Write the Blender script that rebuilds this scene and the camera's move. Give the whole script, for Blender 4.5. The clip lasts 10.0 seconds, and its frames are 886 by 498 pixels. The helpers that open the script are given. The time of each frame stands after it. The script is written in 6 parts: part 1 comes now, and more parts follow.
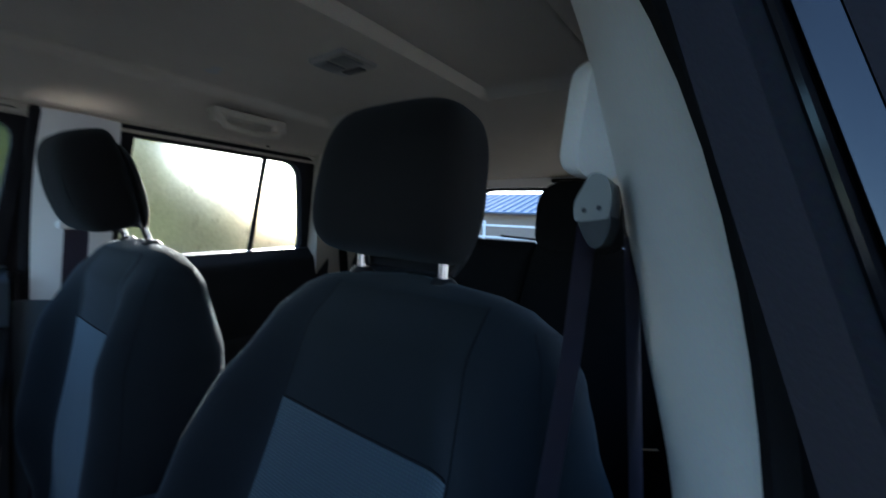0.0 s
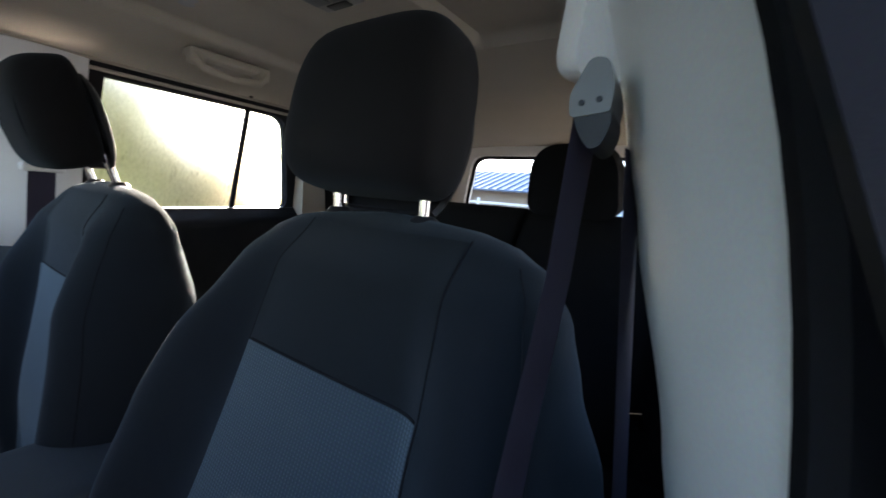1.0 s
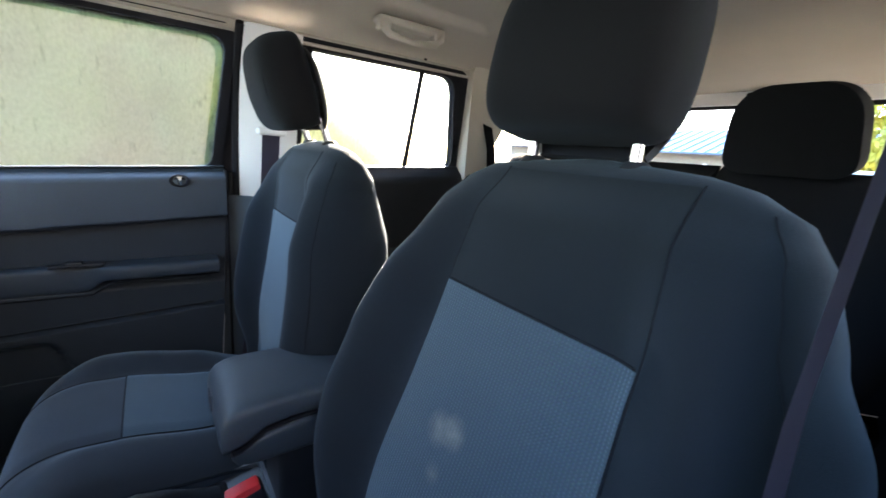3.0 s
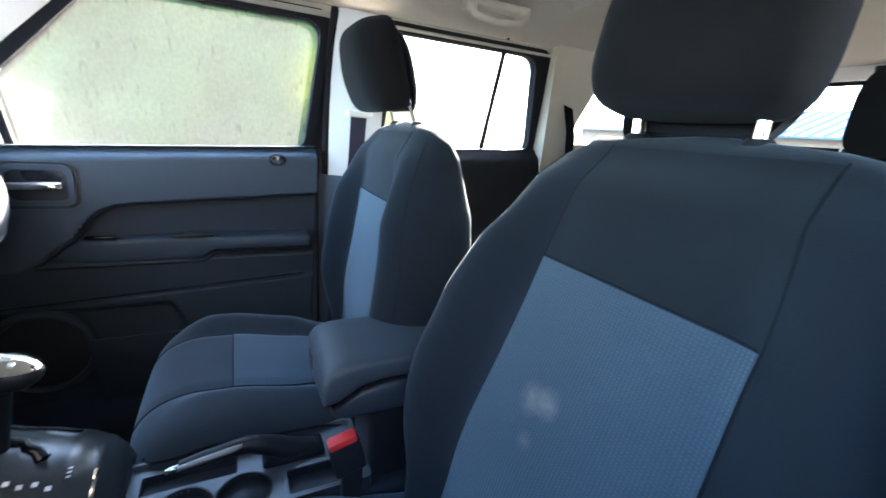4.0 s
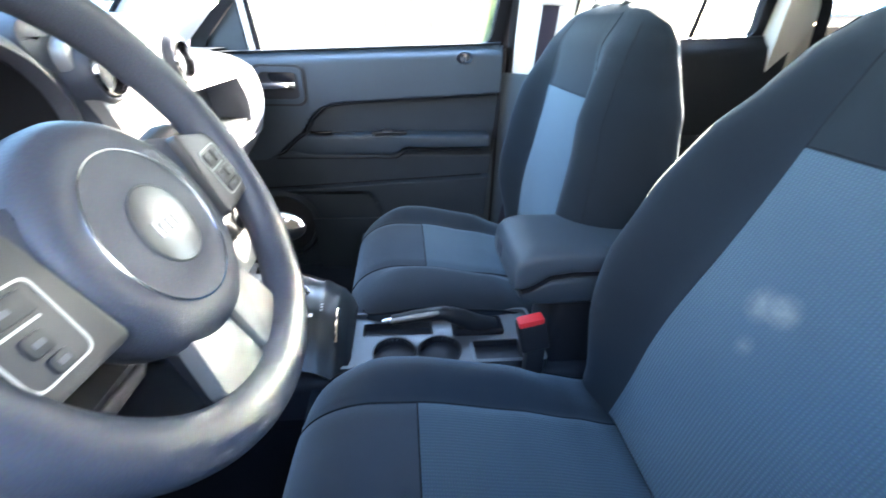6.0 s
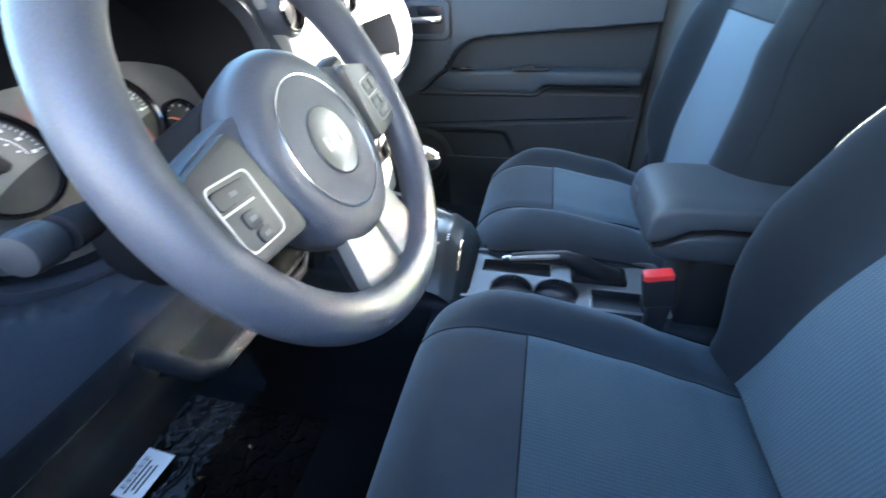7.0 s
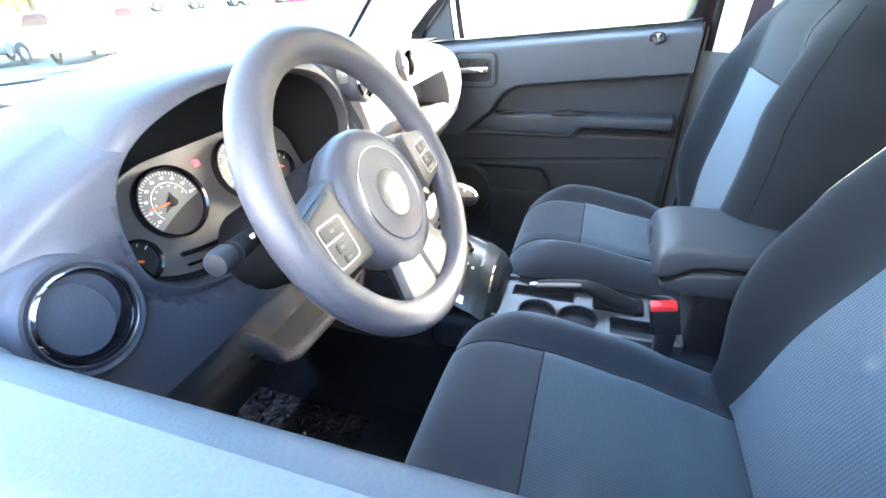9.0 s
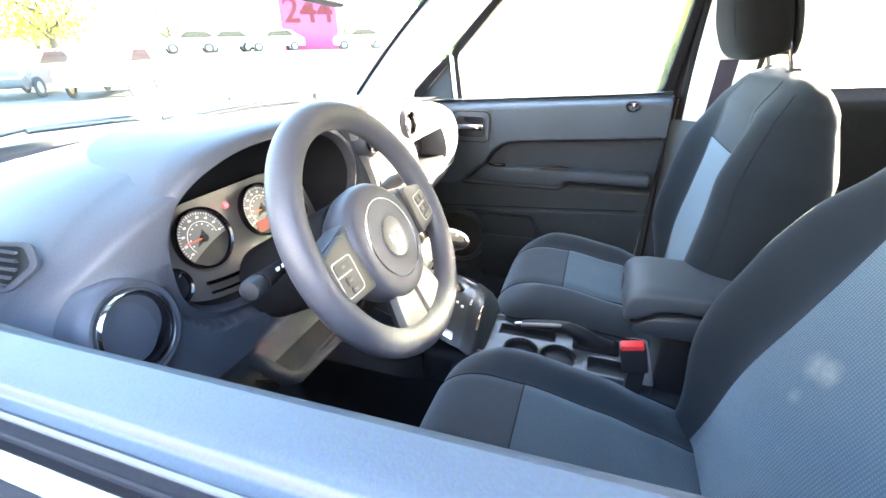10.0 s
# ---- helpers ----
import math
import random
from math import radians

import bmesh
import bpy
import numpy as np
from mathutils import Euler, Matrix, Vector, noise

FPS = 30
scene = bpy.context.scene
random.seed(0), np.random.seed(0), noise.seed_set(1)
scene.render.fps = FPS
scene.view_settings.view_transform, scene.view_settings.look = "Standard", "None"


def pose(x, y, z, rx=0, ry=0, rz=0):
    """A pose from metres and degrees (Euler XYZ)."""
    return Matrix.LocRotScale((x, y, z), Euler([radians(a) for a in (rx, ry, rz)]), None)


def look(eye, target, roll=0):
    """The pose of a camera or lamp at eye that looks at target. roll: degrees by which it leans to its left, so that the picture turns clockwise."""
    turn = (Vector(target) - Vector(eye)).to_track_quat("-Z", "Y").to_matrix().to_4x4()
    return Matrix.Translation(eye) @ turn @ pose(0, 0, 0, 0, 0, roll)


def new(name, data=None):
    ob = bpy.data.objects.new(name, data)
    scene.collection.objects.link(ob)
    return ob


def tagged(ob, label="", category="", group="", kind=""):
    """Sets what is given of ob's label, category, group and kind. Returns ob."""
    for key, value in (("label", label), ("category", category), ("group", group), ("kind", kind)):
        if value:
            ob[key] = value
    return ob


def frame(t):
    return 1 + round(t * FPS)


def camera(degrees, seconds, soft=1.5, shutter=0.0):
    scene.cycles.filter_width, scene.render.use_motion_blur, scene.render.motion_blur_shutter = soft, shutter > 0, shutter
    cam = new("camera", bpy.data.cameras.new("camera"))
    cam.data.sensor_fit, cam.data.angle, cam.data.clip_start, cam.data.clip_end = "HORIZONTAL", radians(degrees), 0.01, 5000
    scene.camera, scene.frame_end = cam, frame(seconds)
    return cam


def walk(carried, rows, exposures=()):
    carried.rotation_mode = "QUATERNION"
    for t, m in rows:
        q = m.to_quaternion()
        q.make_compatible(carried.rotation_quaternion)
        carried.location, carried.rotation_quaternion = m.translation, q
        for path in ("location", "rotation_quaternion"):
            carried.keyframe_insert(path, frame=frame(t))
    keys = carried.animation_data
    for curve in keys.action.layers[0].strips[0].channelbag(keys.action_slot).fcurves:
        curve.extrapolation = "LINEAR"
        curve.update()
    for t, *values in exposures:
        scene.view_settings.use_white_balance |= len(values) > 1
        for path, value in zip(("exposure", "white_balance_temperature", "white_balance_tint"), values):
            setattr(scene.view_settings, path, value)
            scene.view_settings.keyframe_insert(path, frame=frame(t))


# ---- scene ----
cam = camera(93.2, 10.0, shutter=0.5)
PATH = [
    (0, (-0.649, -0.079, 1.322), (0.554, -1.671, 1.201), 3.0),
    (0.5, (-0.648, -0.091, 1.292), (0.382, -1.793, 1.080), 4.7),
    (1, (-0.641, -0.114, 1.279), (0.523, -1.725, 1.051), 5.0),
    (1.5, (-0.629, -0.119, 1.270), (0.673, -1.611, 0.994), 4.7),
    (2, (-0.619, -0.107, 1.265), (0.798, -1.482, 0.945), 4.8),
    (2.5, (-0.610, -0.088, 1.261), (0.903, -1.337, 0.875), 4.7),
    (4, (-0.600, -0.026, 1.247), (1.120, -0.893, 0.708), 4.5),
    (4.5, (-0.599, 0.004, 1.241), (1.164, -0.727, 0.643), 4.7),
    (5, (-0.600, 0.028, 1.229), (1.171, -0.573, 0.522), 4.0),
    (6.5, (-0.614, 0.047, 1.210), (1.082, 0.152, 0.154), -0.3),
    (7, (-0.629, 0.046, 1.210), (0.958, 0.441, 0.058), -2.8),
    (7.5, (-0.640, 0.034, 1.223), (0.881, 0.619, 0.065), -5.8),
    (8, (-0.669, 0.013, 1.238), (0.816, 0.624, 0.047), -6.4),
    (8.5, (-0.691, 0.009, 1.255), (0.840, 0.628, 0.127), -6.1),
    (9, (-0.719, 0.003, 1.278), (0.872, 0.613, 0.230), -3.9),
    (9.5, (-0.752, -0.012, 1.301), (0.904, 0.610, 0.369), -2.6),
    (10, (-0.786, -0.027, 1.316), (0.906, 0.586, 0.440), -1.4),
]
walk(cam, [(t, look(eye, target, roll)) for t, eye, target, roll in PATH],
     [(0, 2.9, 5500, 9), (0.7, 3.25, 6250, 16), (1.5, 3.85, 6800, 16), (2.5, 4.6, 6850, 15), (4.0, 5.2, 6050, 10), (4.5, 5.45, 6050, 11), (6.5, 6.10, 6150, 8), (7.0, 6.10, 6100, 7), (8.0, 6.66, 6400, 11), (9.0, 6.83, 7050, 12.5), (10, 6.45, 7400, 13)])

# ---- world and sun ----
SUN = Vector((0.80, -0.60, 0.40)).normalized()
world = bpy.data.worlds.new("sky")
scene.world = world
world.use_nodes = True
wn = world.node_tree.nodes
sky = wn.new("ShaderNodeTexSky")
sky.sky_type, sky.sun_disc = "NISHITA", False
sky.sun_elevation = math.asin(SUN.z)
sky.sun_rotation = math.atan2(SUN.x, SUN.y)
sky.air_density, sky.dust_density, sky.ozone_density = 1.0, 0.6, 2.0
wn["Background"].inputs["Strength"].default_value = 0.10
world.node_tree.links.new(sky.outputs["Color"], wn["Background"].inputs["Color"])
lamp = bpy.data.lights.new("sun", "SUN")
lamp.energy, lamp.angle, lamp.color = 2.1, radians(0.6), (1.0, 0.86, 0.68)
new("sun", lamp).matrix_world = look(SUN * 50, (0, 0, 0))


# ---- materials ----
def tree_of(name):
    m = bpy.data.materials.new(name)
    m.use_nodes = True
    return m, m.node_tree.nodes, m.node_tree.links


def surface(name, colour, rough=0.6, metal=0.0, grain=0.0, grain_size=900.0, blotch=0.12, blotch_size=9.0, spec=0.5, sheen=0.0, coat=0.0, depth=0.0006):
    """Plain surface with fine grain and a broad uneven wear."""
    m, n, l = tree_of(name)
    b = n["Principled BSDF"]
    co = n.new("ShaderNodeTexCoord")
    big = n.new("ShaderNodeTexNoise")
    big.inputs["Scale"].default_value, big.inputs["Detail"].default_value = blotch_size, 6
    l.new(co.outputs["Object"], big.inputs["Vector"])
    fine = n.new("ShaderNodeTexNoise")
    fine.inputs["Scale"].default_value, fine.inputs["Detail"].default_value = grain_size, 3
    l.new(co.outputs["Object"], fine.inputs["Vector"])
    mix = n.new("ShaderNodeMix")
    mix.data_type = "RGBA"
    lo, hi = [c * (1 - blotch) for c in colour], [min(c * (1 + blotch), 1) for c in colour]
    mix.inputs[6].default_value, mix.inputs[7].default_value = (*lo, 1), (*hi, 1)
    l.new(big.outputs["Fac"], mix.inputs[0])
    mix2 = n.new("ShaderNodeMix")
    mix2.data_type, mix2.blend_type = "RGBA", "OVERLAY"
    mix2.inputs[0].default_value = 0.35 if grain else 0.1
    l.new(mix.outputs[2], mix2.inputs[6])
    l.new(fine.outputs["Color"], mix2.inputs[7])
    hs = n.new("ShaderNodeHueSaturation")
    hs.inputs["Saturation"].default_value = 1.0
    l.new(mix2.outputs[2], hs.inputs["Color"])
    l.new(hs.outputs["Color"], b.inputs["Base Color"])
    rr = n.new("ShaderNodeMapRange")
    rr.inputs["To Min"].default_value, rr.inputs["To Max"].default_value = max(rough - 0.08, 0.02), min(rough + 0.08, 1)
    l.new(big.outputs["Fac"], rr.inputs["Value"])
    l.new(rr.outputs["Result"], b.inputs["Roughness"])
    b.inputs["Metallic"].default_value = metal
    b.inputs["Specular IOR Level"].default_value = spec
    b.inputs["Sheen Weight"].default_value = sheen
    b.inputs["Sheen Tint"].default_value = (0.62, 0.82, 1.0, 1)
    b.inputs["Coat Weight"].default_value = coat
    if grain:
        bump = n.new("ShaderNodeBump")
        bump.inputs["Strength"].default_value, bump.inputs["Distance"].default_value = grain, depth
        l.new(fine.outputs["Fac"], bump.inputs["Height"])
        l.new(bump.outputs["Normal"], b.inputs["Normal"])
    return m


def knit(name, colour, dot, pitch=0.0044, stains=()):
    """Woven cloth: staggered rows of small raised dots, laid out by the panel's own metres (UV)."""
    m, n, l = tree_of(name)
    b = n["Principled BSDF"]
    uv = n.new("ShaderNodeTexCoord")
    sep = n.new("ShaderNodeSeparateXYZ")
    l.new(uv.outputs["UV"], sep.inputs["Vector"])

    def calc(op, a, c=None, clamp=False):
        k = n.new("ShaderNodeMath")
        k.operation, k.use_clamp = op, clamp
        for i, v in enumerate((a, c)):
            if v is None:
                continue
            if isinstance(v, (int, float)):
                k.inputs[i].default_value = v
            else:
                l.new(v, k.inputs[i])
        return k.outputs[0]
    w = 2 * math.pi / pitch
    sx = calc("SINE", calc("MULTIPLY", sep.outputs["X"], w / 2))
    sy = calc("SINE", calc("MULTIPLY", sep.outputs["Y"], w / 1.5))
    dots = calc("POWER", calc("ABSOLUTE", calc("MULTIPLY", sx, sy)), 2.0)
    noise_t = n.new("ShaderNodeTexNoise")
    noise_t.inputs["Scale"].default_value = 14
    l.new(uv.outputs["UV"], noise_t.inputs["Vector"])
    fine = n.new("ShaderNodeTexNoise")
    fine.inputs["Scale"].default_value = 700
    l.new(uv.outputs["UV"], fine.inputs["Vector"])
    fac = calc("MULTIPLY", dots, calc("ADD", calc("MULTIPLY", noise_t.outputs["Fac"], 0.9), 0.25), True)
    mix = n.new("ShaderNodeMix")
    mix.data_type = "RGBA"
    mix.inputs[6].default_value, mix.inputs[7].default_value = (*colour, 1), (*dot, 1)
    l.new(fac, mix.inputs[0])
    var = n.new("ShaderNodeMix")
    var.data_type, var.blend_type = "RGBA", "OVERLAY"
    var.inputs[0].default_value = 0.4
    l.new(mix.outputs[2], var.inputs[6])
    l.new(fine.outputs["Color"], var.inputs[7])
    top = var.outputs[2]
    for sx_, sy_, size, much in stains:
        away = n.new("ShaderNodeVectorMath")
        away.operation = "DISTANCE"
        away.inputs[1].default_value = (sx_, sy_, 0)
        l.new(uv.outputs["UV"], away.inputs[0])
        patch = calc("SUBTRACT", 1.0, calc("DIVIDE", away.outputs["Value"], size), True)
        rough_edge = n.new("ShaderNodeTexNoise")
        rough_edge.inputs["Scale"].default_value = 90
        l.new(uv.outputs["UV"], rough_edge.inputs["Vector"])
        mark = n.new("ShaderNodeMix")
        mark.data_type = "RGBA"
        mark.inputs[7].default_value = (0.30, 0.29, 0.26, 1)
        l.new(top, mark.inputs[6])
        l.new(calc("MULTIPLY", calc("MULTIPLY", patch, rough_edge.outputs["Fac"]), much), mark.inputs[0])
        top = mark.outputs[2]
    l.new(top, b.inputs["Base Color"])
    bump = n.new("ShaderNodeBump")
    bump.inputs["Strength"].default_value, bump.inputs["Distance"].default_value = 0.45, 0.0010
    l.new(dots, bump.inputs["Height"])
    l.new(bump.outputs["Normal"], b.inputs["Normal"])
    b.inputs["Roughness"].default_value, b.inputs["Specular IOR Level"].default_value = 0.9, 0.25
    b.inputs["Sheen Weight"].default_value = 0.42
    b.inputs["Sheen Tint"].default_value = (0.62, 0.84, 1.0, 1)
    return m


def pane(name, fog, tint=(0.93, 0.95, 0.94)):
    """Window glass; fog: how much dew clouds it."""
    m, n, l = tree_of(name)
    n.remove(n["Principled BSDF"])
    out = n["Material Output"]
    clear = n.new("ShaderNodeBsdfTransparent")
    clear.inputs["Color"].default_value = (*tint, 1)
    gloss = n.new("ShaderNodeBsdfGlossy")
    gloss.inputs["Roughness"].default_value = 0.03
    face = n.new("ShaderNodeLayerWeight")
    face.inputs["Blend"].default_value = 0.5
    steep = n.new("ShaderNodeMath")
    steep.operation = "POWER"
    steep.inputs[1].default_value = 5.0
    l.new(face.outputs["Facing"], steep.inputs[0])
    fres = n.new("ShaderNodeMath")
    fres.operation = "MULTIPLY_ADD"
    fres.inputs[1].default_value, fres.inputs[2].default_value = 0.45, 0.025
    l.new(steep.outputs[0], fres.inputs[0])
    base = n.new("ShaderNodeMixShader")
    l.new(fres.outputs[0], base.inputs[0])
    l.new(clear.outputs[0], base.inputs[1])
    l.new(gloss.outputs[0], base.inputs[2])
    if not fog:
        l.new(base.outputs[0], out.inputs["Surface"])
        return m
    co = n.new("ShaderNodeTexCoord")
    mp = n.new("ShaderNodeMapping")
    mp.inputs["Scale"].default_value = (1, 1, 0.45)
    l.new(co.outputs["Object"], mp.inputs["Vector"])
    dew = n.new("ShaderNodeTexNoise")
    dew.inputs["Scale"].default_value, dew.inputs["Detail"].default_value = 6, 8
    l.new(mp.outputs["Vector"], dew.inputs["Vector"])
    drops = n.new("ShaderNodeTexNoise")
    drops.inputs["Scale"].default_value, drops.inputs["Detail"].default_value = 160, 2
    l.new(mp.outputs["Vector"], drops.inputs["Vector"])
    addn = n.new("ShaderNodeMath")
    addn.operation = "ADD"
    l.new(dew.outputs["Fac"], addn.inputs[0])
    l.new(drops.outputs["Fac"], addn.inputs[1])
    rng = n.new("ShaderNodeMapRange")
    rng.inputs["From Min"].default_value, rng.inputs["From Max"].default_value = 0.75, 1.3
    rng.inputs["To Min"].default_value, rng.inputs["To Max"].default_value = fog + 0.10, fog - 0.12
    l.new(addn.outputs[0], rng.inputs["Value"])
    run_map = n.new("ShaderNodeMapping")
    run_map.inputs["Scale"].default_value = (55, 55, 3.5)
    l.new(co.outputs["Object"], run_map.inputs["Vector"])
    runs = n.new("ShaderNodeTexNoise")
    runs.inputs["Scale"].default_value, runs.inputs["Detail"].default_value = 1, 3
    l.new(run_map.outputs["Vector"], runs.inputs["Vector"])
    wet = n.new("ShaderNodeMapRange")
    wet.inputs["From Min"].default_value, wet.inputs["From Max"].default_value = 0.62, 0.74
    wet.inputs["To Min"].default_value, wet.inputs["To Max"].default_value = 1.0, 0.62
    l.new(runs.outputs["Fac"], wet.inputs["Value"])
    dewy = n.new("ShaderNodeMath")
    dewy.operation = "MULTIPLY"
    l.new(rng.outputs["Result"], dewy.inputs[0])
    l.new(wet.outputs["Result"], dewy.inputs[1])
    mist = n.new("ShaderNodeBsdfRefraction")
    mist.inputs["IOR"].default_value, mist.inputs["Roughness"].default_value = 1.10, 0.40
    mist.inputs["Color"].default_value = (0.96, 0.97, 0.95, 1)
    mist2 = n.new("ShaderNodeBsdfTranslucent")
    mist2.inputs["Color"].default_value = (0.9, 0.92, 0.9, 1)
    wide = n.new("ShaderNodeBsdfRefraction")
    wide.inputs["IOR"].default_value, wide.inputs["Roughness"].default_value = 1.12, 0.70
    wide.inputs["Color"].default_value = (0.96, 0.97, 0.95, 1)
    lobes = n.new("ShaderNodeMixShader")
    lobes.inputs[0].default_value = 0.25
    l.new(mist.outputs[0], lobes.inputs[1])
    l.new(wide.outputs[0], lobes.inputs[2])
    both = n.new("ShaderNodeMixShader")
    both.inputs[0].default_value = 0.012
    l.new(lobes.outputs[0], both.inputs[1])
    l.new(mist2.outputs[0], both.inputs[2])
    mx = n.new("ShaderNodeMixShader")
    l.new(dewy.outputs[0], mx.inputs[0])
    l.new(base.outputs[0], mx.inputs[1])
    l.new(both.outputs[0], mx.inputs[2])
    l.new(mx.outputs[0], out.inputs["Surface"])
    return m


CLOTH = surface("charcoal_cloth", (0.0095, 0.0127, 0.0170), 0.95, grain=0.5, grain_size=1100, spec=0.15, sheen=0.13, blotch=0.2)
INSERT = knit("blue_grey_knit", (0.041, 0.064, 0.085), (0.060, 0.088, 0.110))
INSERT_MARKED = knit("marked_blue_grey_knit", (0.041, 0.064, 0.085), (0.060, 0.088, 0.110), stains=((0.028, 0.263, 0.020, 0.9), (0.050, 0.256, 0.022, 0.7), (0.036, 0.215, 0.013, 0.4)))
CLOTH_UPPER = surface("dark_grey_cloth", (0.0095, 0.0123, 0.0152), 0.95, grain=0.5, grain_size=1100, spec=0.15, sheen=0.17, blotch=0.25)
# seat cloths again for the cushions, lightened as if light fell from above
CLOTH_MID_LIT = surface("lit_grey_cloth", (0.030, 0.0375, 0.048), 0.95, grain=0.5, grain_size=1100, spec=0.15, sheen=0.32, blotch=0.25)
CLOTH_SEAT_LIT = surface("lit_charcoal_cloth", (0.0240, 0.0305, 0.0390), 0.95, grain=0.5, grain_size=1100, spec=0.15, sheen=0.28, blotch=0.25)
# headrest cloth, darkened to stand for shade on the seat tops
HEADCLOTH = surface("shaded_head_cloth", (0.0090, 0.0087, 0.0092), 0.95, grain=0.5, grain_size=1100, spec=0.10, sheen=0.05, blotch=0.2)
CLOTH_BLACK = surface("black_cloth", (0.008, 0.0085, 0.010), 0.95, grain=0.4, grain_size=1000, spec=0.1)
THREAD = surface("thread", (0.0135, 0.0155, 0.0195), 0.95, spec=0.1)
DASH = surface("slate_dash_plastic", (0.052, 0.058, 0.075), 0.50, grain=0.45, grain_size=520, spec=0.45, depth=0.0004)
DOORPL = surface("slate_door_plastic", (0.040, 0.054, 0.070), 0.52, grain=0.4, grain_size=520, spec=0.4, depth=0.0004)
DARKPL = surface("black_plastic", (0.013, 0.0145, 0.018), 0.5, grain=0.3, grain_size=600, spec=0.4)
GLOSSBLK = surface("gloss_black", (0.008, 0.008, 0.01), 0.12, spec=0.5)
RUBBER = surface("black_rubber", (0.010, 0.010, 0.013), 0.7, grain=0.2, spec=0.15)
LEATHER = surface("wheel_urethane", (0.053, 0.058, 0.074), 0.46, grain=0.5, grain_size=650, spec=0.45, depth=0.0005)
TRIM = surface("light_grey_trim", (0.80, 0.79, 0.79), 0.6, grain=0.3, grain_size=500, blotch=0.04, depth=0.0003)
LINER = surface("headliner_felt", (0.46, 0.42, 0.355), 0.95, grain=0.5, grain_size=700, spec=0.1, blotch=0.06)
SILVER = surface("satin_silver", (0.36, 0.36, 0.355), 0.40, metal=0.55, blotch=0.05)
CHROME = surface("chrome", (0.82, 0.82, 0.83), 0.10, metal=1.0, blotch=0.02)
WEB = surface("belt_webbing", (0.065, 0.058, 0.093), 0.75, grain=0.6, grain_size=900)
RED = surface("red_plastic", (0.62, 0.03, 0.035), 0.4, blotch=0.05)
CARPET = surface("black_carpet", (0.015, 0.0165, 0.020), 0.98, grain=1.0, grain_size=700, depth=0.003, spec=0.1)
PAINT = surface("silver_body_paint", (0.42, 0.43, 0.45), 0.30, metal=0.5, coat=1.0, blotch=0.03)
MATTE = surface("matte_black", (0.015, 0.016, 0.019), 0.95, grain=0.3, grain_size=500, spec=0.06)
SPOKE = surface("satin_grey", (0.24, 0.235, 0.22), 0.42, metal=0.5, blotch=0.06)
PODGREY = surface("pod_grey", (0.050, 0.049, 0.046), 0.42, blotch=0.06, spec=0.5)
PODKEY = surface("key_grey", (0.034, 0.034, 0.034), 0.4, blotch=0.05, spec=0.5)
PLATE = surface("satin_graphite", (0.040, 0.046, 0.050), 0.34, metal=0.4, grain=0.1, grain_size=500, spec=0.5)
EDGE = surface("satin_slate", (0.085, 0.094, 0.104), 0.42, metal=0.3, blotch=0.06)
EMBLEM = surface("dull_chrome", (0.20, 0.20, 0.20), 0.34, metal=0.7, blotch=0.05)
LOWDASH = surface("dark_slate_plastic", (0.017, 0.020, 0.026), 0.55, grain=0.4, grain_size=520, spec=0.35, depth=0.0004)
# door plastic darkened for armrest and recess, in place of shading contrast
MIDDOOR = surface("shade_tone_door_plastic", (0.031, 0.043, 0.056), 0.5, grain=0.4, grain_size=520, spec=0.4, depth=0.0004)
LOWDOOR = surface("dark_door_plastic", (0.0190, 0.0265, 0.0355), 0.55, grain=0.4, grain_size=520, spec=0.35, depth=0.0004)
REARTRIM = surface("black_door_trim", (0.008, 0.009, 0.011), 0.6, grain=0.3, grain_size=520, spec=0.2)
WHITE = surface("white_paper", (0.8, 0.8, 0.8), 0.6, blotch=0.03)
GREY_PRINT = surface("grey_print", (0.12, 0.12, 0.12), 0.6)
GLASS = pane("clear_glass", 0)
SCREEN = pane("tinted_windscreen", 0, (0.70, 0.75, 0.73))
MIST = pane("dewy_glass", 0.90)


# ---- mesh helpers ----
def part(name, bm, material, parent=None, label="", smooth=42, normals=True):
    """Links a bmesh as one mesh object, under a thing or a part."""
    if normals:
        bmesh.ops.recalc_face_normals(bm, faces=bm.faces)
    me = bpy.data.meshes.new(name)
    bm.to_mesh(me)
    bm.free()
    if material:
        me.materials.append(material)
    me.polygons.foreach_set("use_smooth", [True] * len(me.polygons))
    me.set_sharp_from_angle(angle=radians(smooth))
    ob = new(name, me)
    if parent:
        ob.parent = parent
        ob.matrix_parent_inverse = parent.matrix_world.inverted()
    if label:
        ob["label"] = label
    return ob


def base(name, at, label, category, group="", kind=""):
    """An Empty at a thing's base, which parents its parts."""
    ob = new(name)
    ob.location = at
    ob.empty_display_size = 0.05
    bpy.context.view_layer.update()
    return tagged(ob, label, category, group, kind)


def sheet(fn, us, vs, thick=0.0, wrap=False, uv=False):
    """A grid of fn(u, v); thick: solid by that much; wrap: u closes on itself."""
    bm = bmesh.new()
    rows = [[bm.verts.new(fn(u, v)) for u in us] for v in vs]
    lay = bm.loops.layers.uv.new("UVMap") if uv else None
    n = len(us)
    for j in range(len(vs) - 1):
        for i in range(n if wrap else n - 1):
            k = (i + 1) % n
            f = bm.faces.new((rows[j][i], rows[j][k], rows[j + 1][k], rows[j + 1][i]))
            if uv:
                for lo, (a, b) in zip(f.loops, ((i, j), (k, j), (k, j + 1), (i, j + 1))):
                    lo[lay].uv = (us[a], vs[b])
    if thick:
        bmesh.ops.recalc_face_normals(bm, faces=bm.faces)
        bmesh.ops.solidify(bm, geom=bm.faces[:], thickness=thick)
    return bm


